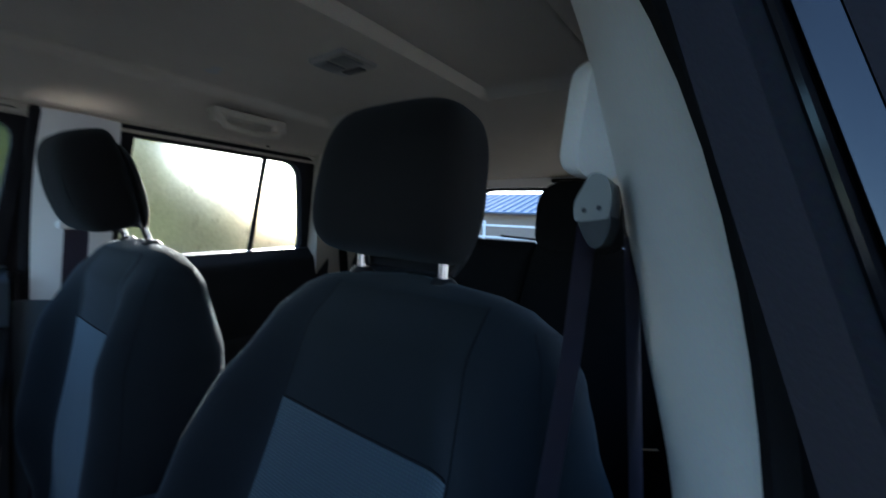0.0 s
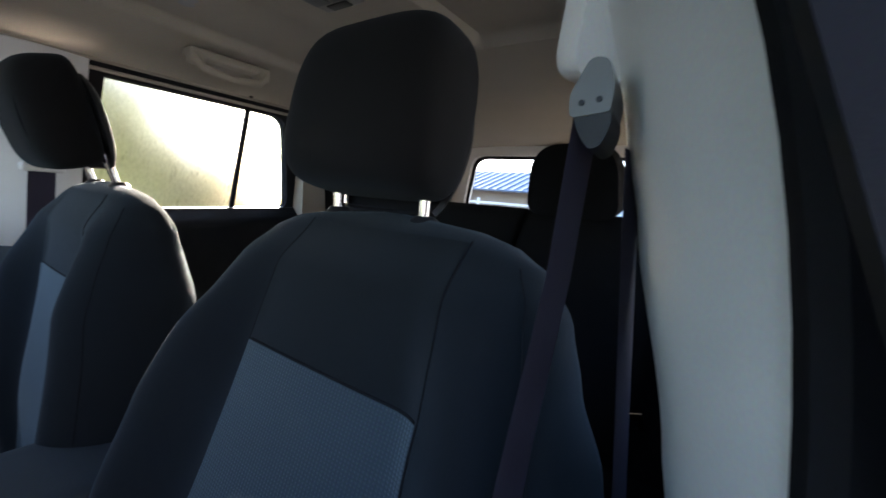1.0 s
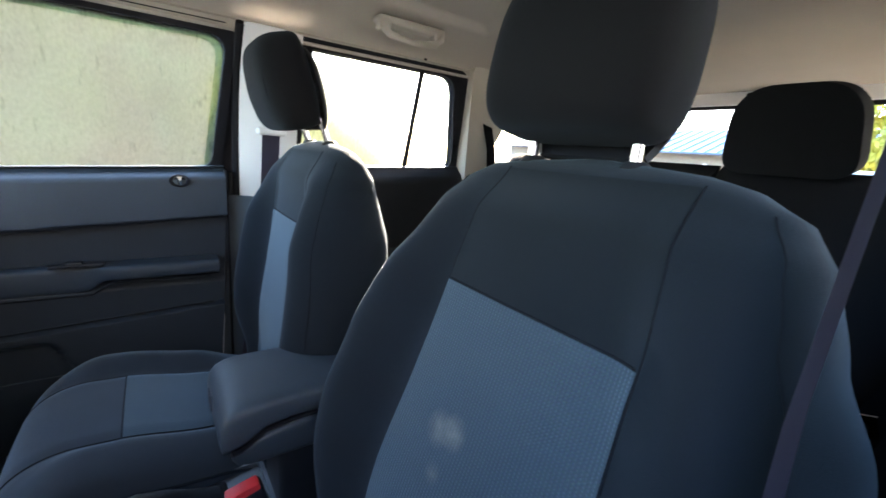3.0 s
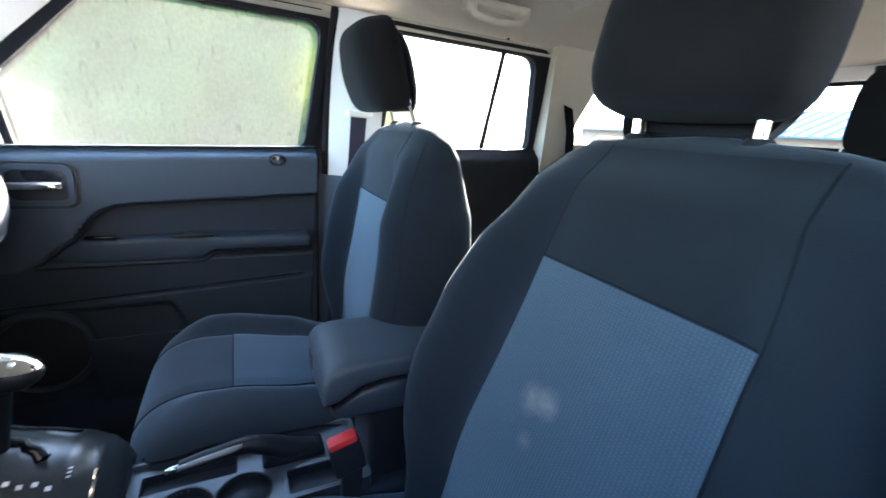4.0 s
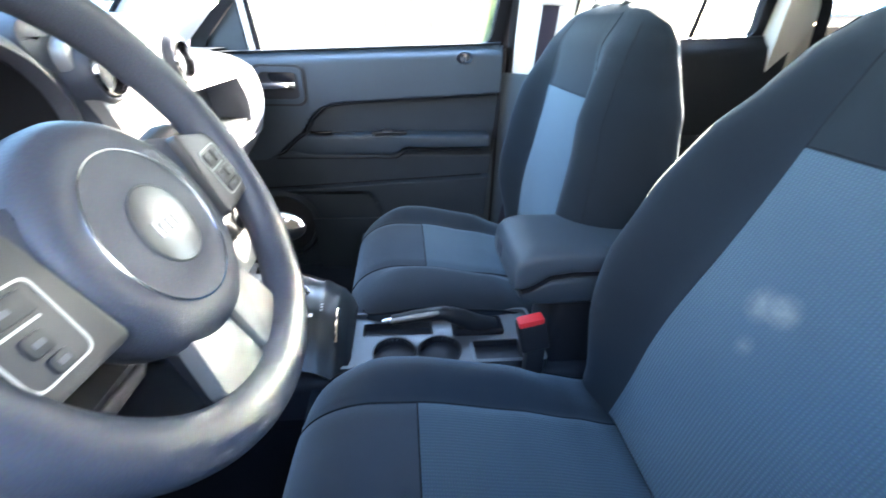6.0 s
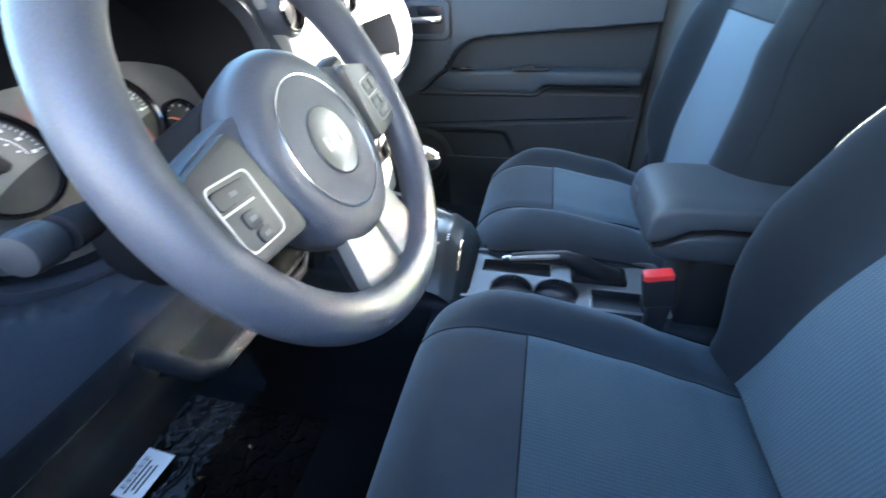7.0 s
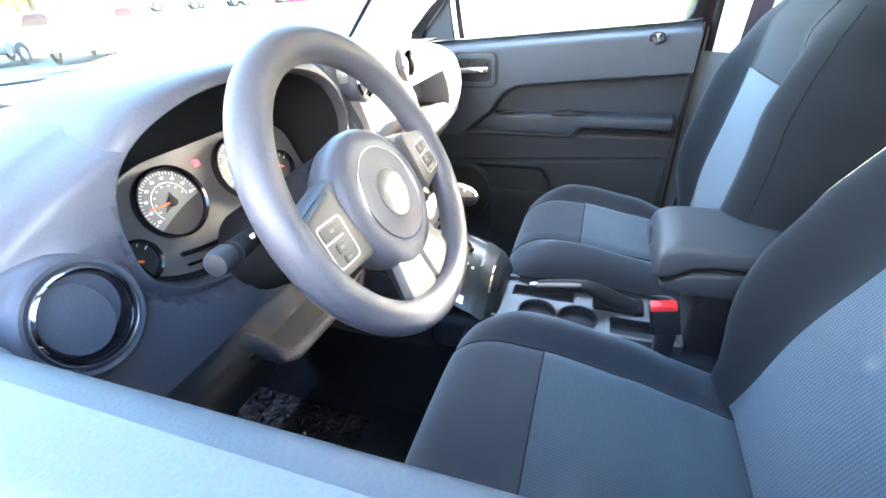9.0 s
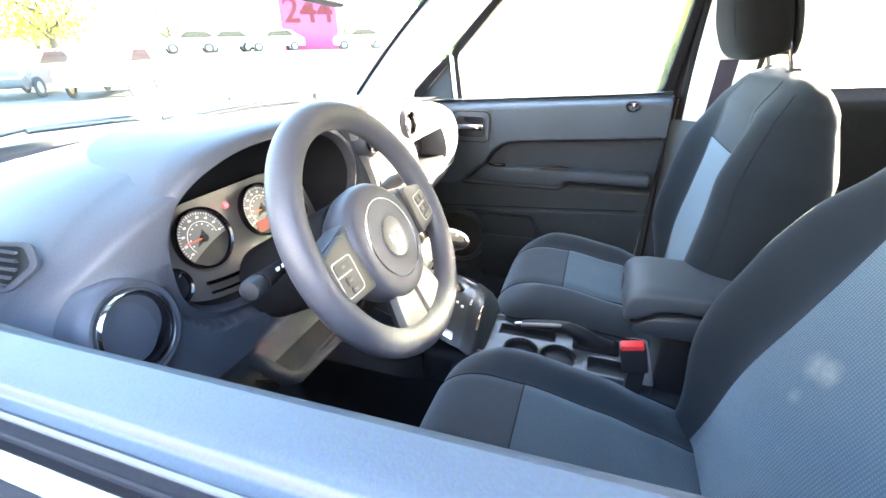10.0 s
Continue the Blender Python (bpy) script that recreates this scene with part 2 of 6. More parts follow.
def closed_loft(rings):
    """Closed skin over rings of equal length, with both ends capped."""
    bm = bmesh.new()
    vs = [[bm.verts.new(p) for p in r] for r in rings]
    n = len(rings[0])
    for a, b in zip(vs, vs[1:]):
        for i in range(n):
            bm.faces.new((a[i], a[(i + 1) % n], b[(i + 1) % n], b[i]))
    bm.faces.new(vs[0][::-1])
    bm.faces.new(vs[-1])
    return bm


def block(c, s, bevel=0.004, seg=2, rot=(0, 0, 0)):
    bm = bmesh.new()
    bmesh.ops.create_cube(bm, size=1)
    bmesh.ops.scale(bm, vec=s, verts=bm.verts)
    if bevel:
        bmesh.ops.bevel(bm, geom=bm.edges[:], offset=min(bevel, min(s) * 0.48), segments=seg, affect="EDGES", profile=0.6)
    bmesh.ops.transform(bm, matrix=pose(*c, *rot), verts=bm.verts)
    return bm


def tube(pts, r, sides=8, closed=False, flat=1.0):
    """A round bar along points; r may be a list."""
    pts = [Vector(p) for p in pts]
    rs = r if isinstance(r, (list, tuple)) else [r] * len(pts)
    rings, ref = [], None
    for i, p in enumerate(pts):
        a = pts[i - 1] if (i or closed) else p
        b = pts[(i + 1) % len(pts)] if (i < len(pts) - 1 or closed) else p
        d = (b - a).normalized()
        if ref is None:
            ref = d.orthogonal().normalized()
        ref = (ref - d * ref.dot(d)).normalized()
        side = d.cross(ref)
        rings.append([p + rs[i] * (math.cos(k * 2 * math.pi / sides) * ref + flat * math.sin(k * 2 * math.pi / sides) * side) for k in range(sides)])
    if closed:
        bm = bmesh.new()
        vs = [[bm.verts.new(q) for q in ring] for ring in rings]
        for j in range(len(vs)):
            a, b = vs[j], vs[(j + 1) % len(vs)]
            for i in range(sides):
                bm.faces.new((a[i], a[(i + 1) % sides], b[(i + 1) % sides], b[i]))
        return bm
    return closed_loft(rings)


def lathe(profile, m, n=40):
    """(radius, height) pairs turned round z, then moved by m; a ring where neither end meets the axis."""
    bm = bmesh.new()
    rows = [[bm.verts.new(m @ Vector((r * math.cos(k * 2 * math.pi / n), r * math.sin(k * 2 * math.pi / n), h))) for k in range(n)] for r, h in profile]
    for a, b in zip(rows, rows[1:]):
        for i in range(n):
            bm.faces.new((a[i], a[(i + 1) % n], b[(i + 1) % n], b[i]))
    if min(profile[0][0], profile[-1][0]) > 0.002:
        for i in range(n):
            bm.faces.new((rows[-1][i], rows[-1][(i + 1) % n], rows[0][(i + 1) % n], rows[0][i]))
    else:
        for ring in (rows[0], rows[-1]):
            bm.faces.new(ring)
    return bm


def slab(outline, depth, m, bevel=0.0):
    """A flat outline (x, y), made solid by depth along z, moved by m."""
    bm = bmesh.new()
    f = bm.faces.new([bm.verts.new((x, y, 0)) for x, y in outline])
    top = bmesh.ops.extrude_face_region(bm, geom=[f])["geom"]
    bmesh.ops.translate(bm, vec=(0, 0, depth), verts=[v for v in top if isinstance(v, bmesh.types.BMVert)])
    if bevel:
        es = [e for e in bm.edges if all(abs(v.co.z - depth) < 1e-6 for v in e.verts)]
        bmesh.ops.bevel(bm, geom=es, offset=bevel, segments=2, affect="EDGES", profile=0.6)
    bmesh.ops.transform(bm, matrix=m, verts=bm.verts)
    return bm


def ring_frame(outer, inner, depth, m):
    """A frame between two outlines of equal length."""
    bm = bmesh.new()
    n = len(outer)
    a = [[bm.verts.new(m @ Vector((x, y, z))) for x, y in loop] for loop, z in ((outer, 0), (outer, depth), (inner, depth), (inner, 0))]
    for j in range(4):
        p, q = a[j], a[(j + 1) % 4]
        for i in range(n):
            bm.faces.new((p[i], p[(i + 1) % n], q[(i + 1) % n], q[i]))
    return bm


def rounded(pts, r, seg=5):
    """Rounds the corners of an outline; r: one radius or one for each corner."""
    out, n = [], len(pts)
    for i, p in enumerate(pts):
        p, a, b = Vector(p), Vector(pts[i - 1]), Vector(pts[(i + 1) % n])
        rr = r[i] if isinstance(r, (list, tuple)) else r
        u, v = (a - p), (b - p)
        k = min(rr, u.length * 0.48, v.length * 0.48)
        s, e = p + u.normalized() * k, p + v.normalized() * k
        for j in range(seg + 1):
            t = j / seg
            out.append(tuple((1 - t) ** 2 * s + 2 * t * (1 - t) * p + t * t * e))
    return out


def spread(a, b, n):
    return [a + (b - a) * i / (n - 1) for i in range(n)]


def ramp(a, b, v):
    """Smooth step from 0 at a to 1 at b."""
    t = min(max((v - a) / (b - a), 0), 1)
    return t * t * (3 - 2 * t)


def curve_at(table, v):
    """Smooth reading of (v, value) pairs."""
    if v <= table[0][0]:
        return table[0][1]
    for (a, p), (b, q) in zip(table, table[1:]):
        if v <= b:
            t = (v - a) / (b - a)
            t = t * t * (3 - 2 * t) * 0.5 + t * 0.5
            return p + (q - p) * t
    return table[-1][1]


def side_x(z):
    """Half width of the cabin's inner side at a height."""
    return 0.70 - 0.34 * max(z - 1.17, 0)


def belt_z(y):
    """Height of the window sills along the car."""
    return 1.161 - 0.047 * y


# ---- the cabin's shell ----
ROOF_Z = [(-1.95, 1.545), (-1.2, 1.60), (-0.5, 1.615), (0.1, 1.60), (0.42, 1.565)]


def roof_z(x, y):
    top = curve_at(ROOF_Z, y)
    edge = 1.508
    k = min(abs(x) / 0.592, 1)
    z = edge + (top - edge) * (1 - k ** 5) ** 0.5
    pocket = ramp(0.128, 0.142, abs(x)) * (1 - ramp(0.405, 0.425, abs(x))) * ramp(-0.885, -0.868, y) * (1 - ramp(0.05, 0.08, y))
    return z + 0.020 * pocket


XS = spread(-0.592, 0.592, 180)
headliner = part("ceiling", sheet(lambda x, y: (x, y, roof_z(x, y)), XS, spread(-1.93, 0.42, 150), 0.006), LINER)
tagged(headliner, "warm light-grey felt headliner with two shallow pockets", "ceiling", kind="structure")
roof = part("roof_panel", sheet(lambda x, y: (x * 1.12, y, 1.535 + (curve_at(ROOF_Z, y) - 1.51) * (1 - min(abs(x) / 0.58, 1) ** 4) ** 0.5), spread(-0.579, 0.579, 40), spread(-1.98, 0.44, 30), 0.01), PAINT)
tagged(roof, "silver painted outer roof skin over the cabin", "roof", kind="structure")


def floor_z(x, y):
    tunnel = 0.16 * (1 - ramp(0.08, 0.16, abs(x))) * ramp(-0.6, -0.2, y)
    toe = 0.55 * ramp(0.76, 1.10, y)
    rear = 0.08 * ramp(-0.55, -0.75, y)
    return 0.44 + tunnel + toe + rear


floor = part("floor", sheet(lambda x, y: (x, y, floor_z(x, y)), spread(-0.76, 0.76, 60), spread(-1.95, 1.05, 80), 0.02), CARPET)
tagged(floor, "black moulded carpet over the cabin floor", "carpet", kind="structure")
part("wall_front", block((0, 1.07, 0.78), (1.5, 0.02, 0.75), 0.005), DARKPL)["kind"] = "structure"


def hull(y0, y1, z0, z1, x_in, x_out, side, name, mat, label):
    ob = part(name, block((side * (x_in + x_out) / 2, (y0 + y1) / 2, (z0 + z1) / 2), (x_out - x_in, y1 - y0, z1 - z0), 0.01), mat)
    return tagged(ob, label, "trim", kind="structure")


def outline_on_side(pts, side, lift=0.0):
    """Points (y, z) laid on the leaning side of the cabin."""
    return [Vector((side * (side_x(z) + lift), y, z)) for y, z in pts]


def side_frame(outer, inner, side, d0, d1, name, mat, parent, label=""):
    """A frame between two (y, z) outlines of equal length, from depth d0 to d1 outwards."""
    bm = bmesh.new()
    loops = [[bm.verts.new(p) for p in outline_on_side(o, side, d)] for o, d in ((outer, d0), (outer, d1), (inner, d1), (inner, d0))]
    n = len(outer)
    for j in range(4):
        p, q = loops[j], loops[(j + 1) % 4]
        for i in range(n):
            bm.faces.new((p[i], p[(i + 1) % n], q[(i + 1) % n], q[i]))
    return part(name, bm, mat, parent, label)


def side_pane(pts, side, d, name, mat, parent):
    bm = bmesh.new()
    a = [bm.verts.new(p) for p in outline_on_side(pts, side, d)]
    b = [bm.verts.new(p) for p in outline_on_side(pts, side, d + 0.004)]
    bm.faces.new(a)
    bm.faces.new(b[::-1])
    n = len(a)
    for i in range(n):
        bm.faces.new((a[i], b[i], b[(i + 1) % n], a[(i + 1) % n]))
    ob = part(name, bm, mat, parent)
    ob.visible_shadow = False
    return ob


FRONT_WIN = [(-0.205, belt_z(-0.205)), (-0.240, 1.488), (0.215, 1.488), (0.43, 1.285), (0.425, belt_z(0.425))]
FRONT_OUT = [(-0.228, belt_z(-0.228) - 0.03), (-0.262, 1.518), (0.225, 1.518), (0.449, 1.296), (0.445, belt_z(0.445) - 0.03)]
REAR_WIN = [(-0.985, belt_z(-0.985)), (-0.905, 1.495), (-0.442, 1.495), (-0.442, 1.495), (-0.432, belt_z(-0.432))]
REAR_OUT = [(-1.05, belt_z(-1.05) - 0.03), (-0.955, 1.522), (-0.41, 1.522), (-0.41, 1.522), (-0.40, belt_z(-0.39) - 0.03)]


def finish_door(door, side):
    """Lower fittings of a front door."""
    part("door_edge", block((side * 0.712, -0.2335, 0.83), (0.13, 0.006, 0.68), 0.002), RUBBER, door)
    # speaker and pocket
    m = pose(side * 0.632, 0.420, 0.655, 0, -90 * side, 0)
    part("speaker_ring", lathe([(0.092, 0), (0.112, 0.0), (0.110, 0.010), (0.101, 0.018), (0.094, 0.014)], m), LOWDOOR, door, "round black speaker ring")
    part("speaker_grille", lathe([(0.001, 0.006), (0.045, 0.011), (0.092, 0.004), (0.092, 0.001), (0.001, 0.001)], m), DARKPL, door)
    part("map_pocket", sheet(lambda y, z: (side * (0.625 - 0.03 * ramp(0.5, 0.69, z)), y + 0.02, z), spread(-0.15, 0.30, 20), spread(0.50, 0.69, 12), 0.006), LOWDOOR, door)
    return door


DOOR_LINE = [(-0.24, 1.051), (0.019, 1.035), (0.189, 1.024), (0.24, 1.018), (0.262, 1.010), (0.285, 0.993), (0.332, 0.930), (0.40, 0.878), (0.435, 0.863), (0.66, 0.856)]


def door_line(y):
    """Height of the line that parts the lighter upper trim from the darker recess."""
    return curve_at(DOOR_LINE, y)


def door_crease(y):
    """Height of the crease under the armrest."""
    return 0.799 - 0.062 * y


def car_door_front(side, opened):
    """Front door: trim panel, armrest, handle, lock, frame and window; opened: window wound down."""
    who = "passenger" if side > 0 else "driver"
    door = base("front_door", (side * 0.74, 0.1, 0.5),
                "closed slate-grey %s door with %s window" % (who, "its wound-down" if opened else "a dew-covered"), "car door")

    def relief(y, z):
        """How far the panel stands in from the side's line."""
        d = 0.012 + 0.046 * (1 - ramp(belt_z(y) - 0.034, belt_z(y) + 0.004, z) ** 2)
        line = door_line(y)
        d -= 0.024 * (1 - ramp(line - 0.010, line, z)) * ramp(0.865, 0.90, z)
        d += 0.016 * (1 - ramp(door_crease(y) - 0.010, door_crease(y), z))
        pocket = (1 - ramp(0.745, 0.765, z + 0.12 * ramp(0.14, 0.05, y))) * ramp(0.05, 0.12, y)
        d -= 0.02 * pocket
        return d

    def skin(y, z):
        return (side * (side_x(z) - relief(y, z)), y + 0.03 * ramp(1.1, 0.55, z), z)
    ys = spread(-0.232, 0.66, 110)

    def fn(y, k):
        z = 0.50 + (belt_z(y) - 0.50) * k
        return skin(y, z)
    bm = sheet(fn, ys, spread(0, 1, 220))
    low = bm.copy()

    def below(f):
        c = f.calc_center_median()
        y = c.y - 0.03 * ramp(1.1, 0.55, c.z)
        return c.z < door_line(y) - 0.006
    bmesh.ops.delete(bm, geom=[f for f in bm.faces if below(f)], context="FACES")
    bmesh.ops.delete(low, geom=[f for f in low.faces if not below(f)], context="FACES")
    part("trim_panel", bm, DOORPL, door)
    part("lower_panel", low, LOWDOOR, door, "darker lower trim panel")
    # sill on top, weatherstrip and outer skin
    def sill(y, k):
        z = belt_z(y)
        prof = [(relief(y, z), 0.0), (0.030, 0.005), (0.004, 0.006), (-0.003, 0.005), (-0.006, 0.0005), (-0.0125, 0.0), (-0.0145, 0.003), (-0.0162, 0.002), (-0.0168, -0.012)]
        i = min(int(k), 7)
        a, b = prof[i], prof[i + 1]
        t = k - i
        return (side * (0.70 - (a[0] + (b[0] - a[0]) * t)), y, z + a[1] + (b[1] - a[1]) * t)
    part("sill_cap", sheet(sill, ys, spread(0, 8, 33)), DOORPL, door, "rounded slate window sill", smooth=60)
    part("weatherstrip", tube([(side * 0.7215, y, belt_z(y) - 0.0035) for y in spread(-0.23, 0.6, 20)], 0.0036, flat=1.2), RUBBER, door, "black rubber weatherstrip")
    shoulder = [(0.7265, -0.010), (0.7275, -0.0005), (0.7300, 0.0008), (0.7375, 0.0002), (0.7385, -0.0022), (0.7400, -0.0026), (0.760, -0.010), (0.790, -0.030), (0.820, -0.075), (0.842, -0.16), (0.850, -0.30), (0.846, -0.55), (0.83, -0.84)]

    def outer(y, k):
        i = min(int(k), len(shoulder) - 2)
        (xa, za), (xb, zb) = shoulder[i], shoulder[i + 1]
        return (side * (xa + (xb - xa) * (k - i)), y, belt_z(y) + za + (zb - za) * (k - i))
    part("outer_skin", sheet(outer, spread(-0.24, 0.68, 20), spread(0, len(shoulder) - 1, 49)), PAINT, door, "glossy silver painted outer skin", smooth=60)
    r_in, r_out = (0.03, 0.045, 0.05, 0.02, 0.02), (0.03, 0.05, 0.06, 0.02, 0.02)
    side_frame(rounded(FRONT_OUT, r_out), rounded(FRONT_WIN, r_in), side, -0.004, 0.012, "window_frame", RUBBER, door, "black window frame and rubber channel")
    wide = [(y + (0.006 if y > 0 else -0.006), z + (0.006 if z > 1.3 else 0)) for y, z in FRONT_WIN]
    side_frame(rounded(FRONT_OUT, r_out), rounded(wide, r_in), side, 0.012, 0.024, "run_channel", MATTE, door)
    part("channel_lip", tube(outline_on_side([(-0.2105 - 0.11 * (z - 1.17), z) for z in spread(1.165, 1.485, 14)], side, 0.0215), 0.0022, 8), GLOSSBLK, door)
    side_frame(rounded(FRONT_OUT, r_out), rounded(FRONT_WIN, r_in), side, 0.0245, 0.0335, "outer_frame", GLOSSBLK, door, "glossy black outer frame")
    side_frame(rounded(FRONT_OUT, r_out), rounded(FRONT_WIN, r_in), side, 0.0340, 0.046, "outer_seal", RUBBER, door)
    part("window_bar", tube(outline_on_side([(0.447, belt_z(0.45) - 0.01), (0.450, 1.285)], side, 0.004), 0.010), TRIM, door, "light grey window divider")
    if not opened:
        side_pane(rounded([(y + (0.011 if y > 0 else -0.011), z + (0.011 if z > 1.2 else -0.006)) for y, z in FRONT_WIN], r_in), side, 0.016, "window_pane", MIST, door)
    tri = [(0.462, belt_z(0.462)), (0.463, 1.262), (0.560, 1.172), (0.578, belt_z(0.578))]
    tri_out = [(0.452, belt_z(0.452) - 0.03), (0.453, 1.292), (0.600, 1.182), (0.625, belt_z(0.625) - 0.03)]
    side_frame(rounded(tri_out, 0.012), rounded(tri, 0.012), side, -0.003, 0.03, "corner_frame", RUBBER, door)
    side_pane(tri, side, 0.010, "sail_panel", MIDDOOR, door)

    # armrest
    def arm(a, k):
        y = -0.215 + 0.62 * k
        grow = ramp(0.405, 0.26, y)
        wide = (0.030 + 0.030 * ramp(0.10, -0.02, y)) * (0.35 + 0.65 * grow)
        low = 0.867 + 0.030 * ramp(0.065, 0.02, y)
        top = 0.937 - 0.006 * ramp(0, 0.3, y)
        zc, h = (top + low) / 2, (top - low) / 2
        cx, cz = math.cos(a), math.sin(a)
        p = 2 / 5
        ex = wide * abs(cx) ** p * (1 if cx > 0 else -1)
        ez = h * abs(cz) ** p * (1 if cz > 0 else -1)
        return (side * (0.668 - ex), y + 0.012, zc + ez)
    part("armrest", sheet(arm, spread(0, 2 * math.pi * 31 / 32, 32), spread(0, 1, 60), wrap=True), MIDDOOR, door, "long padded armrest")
    part("switch_plate", block((side * 0.632, 0.085, 0.9395), (0.024, 0.10, 0.008), 0.003), DARKPL, door)
    part("window_switch", block((side * 0.632, 0.09, 0.944), (0.016, 0.03, 0.008), 0.003), DARKPL, door)
    part("pull_pocket", block((side * 0.640, 0.28, 0.9375), (0.018, 0.06, 0.005), 0.002), GLOSSBLK, door)
    part("seam", tube([(side * 0.6445, y, door_line(y) - 0.005) for y in spread(-0.222, 0.41, 70)], 0.0032, 6), RUBBER, door)
    part("seam", tube([(side * (side_x(0.8) - relief(y - 0.02, door_crease(y) - 0.004) + 0.001), y, door_crease(y) + 0.002) for y in spread(-0.19, 0.52, 50)], 0.0022, 6), RUBBER, door)
    under = [(y, 0.862) for y in spread(0.40, 0.075, 20)] + [(0.050, 0.866), (0.030, 0.882), (0.016, 0.892)] + [(y, 0.893) for y in spread(0.0, -0.195, 10)]
    part("armrest_seam", tube([(side * (0.642 - 0.026 * ramp(0.10, -0.02, y)), y + 0.012, z) for y, z in under], 0.0028, 6), RUBBER, door)
    # inner handle in its recess
    oct_o = rounded([(-0.066, -0.036), (-0.052, -0.047), (0.050, -0.047), (0.066, -0.03), (0.066, 0.03), (0.05, 0.047), (-0.052, 0.047), (-0.066, 0.036)], 0.012)
    m = Matrix(((0, 0, -side, side * 0.6435), (1, 0, 0, 0.378), (0, 1, 0, 1.062), (0, 0, 0, 1)))
    part("handle_groove", slab([(x * 1.09, y * 1.13) for x, y in oct_o], 0.0055, m), DARKPL, door)
    bezel = ring_frame(oct_o, [(x * 0.82, y * 0.74) for x, y in oct_o], 0.0100, m)
    part("handle_bezel", bezel, DOORPL, door, "eight-sided handle surround")
    part("handle_recess", slab([(x * 0.82, y * 0.74) for x, y in oct_o], 0.0062, m), DARKPL, door)
    lever = part("handle_lever", slab(rounded([(-0.046, -0.008), (0.048, -0.009), (0.050, 0.008), (-0.046, 0.009)], 0.004), 0.016, m, 0.003), CHROME, door, "chrome release lever")
    part("handle_cup", slab(rounded([(-0.046, 0.010), (0.020, 0.010), (0.026, 0.033), (-0.046, 0.033)], 0.008), 0.0068, m), GLOSSBLK, door)
    if opened:
        return finish_door(door, side)
    # lock
    m = Matrix(((0, 0, -side, side * 0.6445), (1, 0, 0, -0.127), (0, 1, 0, 1.138), (0, 0, 0, 1)))
    oval = [(0.022 * math.cos(a), 0.016 * math.sin(a)) for a in spread(0, 2 * math.pi * 23 / 24, 24)]
    part("lock_bezel", ring_frame(oval, [(x * 0.64, y * 0.62) for x, y in oval], 0.006, m), CHROME, door, "bright oval lock surround")
    part("lock_recess", slab([(x * 0.64, y * 0.62) for x, y in oval], 0.002, m), RUBBER, door)
    part("lock_slider", slab(rounded([(-0.004, -0.011), (0.004, -0.011), (0.006, 0.010), (-0.006, 0.010)], 0.002), 0.012, m, 0.002), CHROME, door, "chrome lock slider")
    return finish_door(door, side)


def car_door_rear(side):
    door = base("rear_door", (side * 0.74, -0.7, 0.5), "closed black rear door with %s window and a slim divider" % ("a dew-covered" if side > 0 else "a clear"), "car door")

    def fn(y, k):
        z = 0.50 + (belt_z(y) - 0.50) * k
        d = 0.012 + 0.04 * (1 - ramp(belt_z(y) - 0.05, belt_z(y), z) ** 2) + 0.03 * ramp(0.93, 0.90, z) * ramp(0.8, 0.84, z)
        return (side * (side_x(z) - d), y, z)
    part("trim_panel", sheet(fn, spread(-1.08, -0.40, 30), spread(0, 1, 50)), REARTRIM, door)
    part("sill_cap", sheet(lambda y, k: (side * (side_x(belt_z(y)) - 0.014 + k * 0.06), y, belt_z(y) + 0.004 * math.sin(k * math.pi)), spread(-1.08, -0.40, 20), spread(0, 1, 6)), DOORPL, door)
    part("outer_skin", sheet(lambda y, z: (side * (0.80 + 0.04 * ramp(1.18, 0.9, z)), y, z), spread(-1.08, -0.40, 10), spread(0.32, 1.18, 12), 0.004), PAINT, door)
    r = (0.03, 0.05, 0.03, 0.03, 0.03)
    side_frame(rounded(REAR_OUT, r), rounded(REAR_WIN, r), side, -0.006, 0.03, "window_frame", RUBBER, door, "black window frame")
    glass = MIST if side > 0 else GLASS
    side_pane(rounded(REAR_WIN, r), side, 0.018, "window_pane", glass, door)
    part("divider", tube(outline_on_side([(-0.797, belt_z(-0.8) - 0.01), (-0.785, 1.535)], side, 0.008), 0.0085), RUBBER, door, "slim black window divider")
    return door


for side in (1, -1):
    car_door_front(side, side < 0)
    car_door_rear(side)


def pillar_front(z):
    """Outer edge of the centre pillar's cover."""
    k = z - 1.3
    return 0.6465 - 0.228 * k - 0.913 * k * k - 1.6 * k ** 3


B_REAR = [(1.08, 0.630), (1.135, 0.613), (1.274, 0.578), (1.328, 0.564), (1.43, 0.536), (1.52, 0.520)]


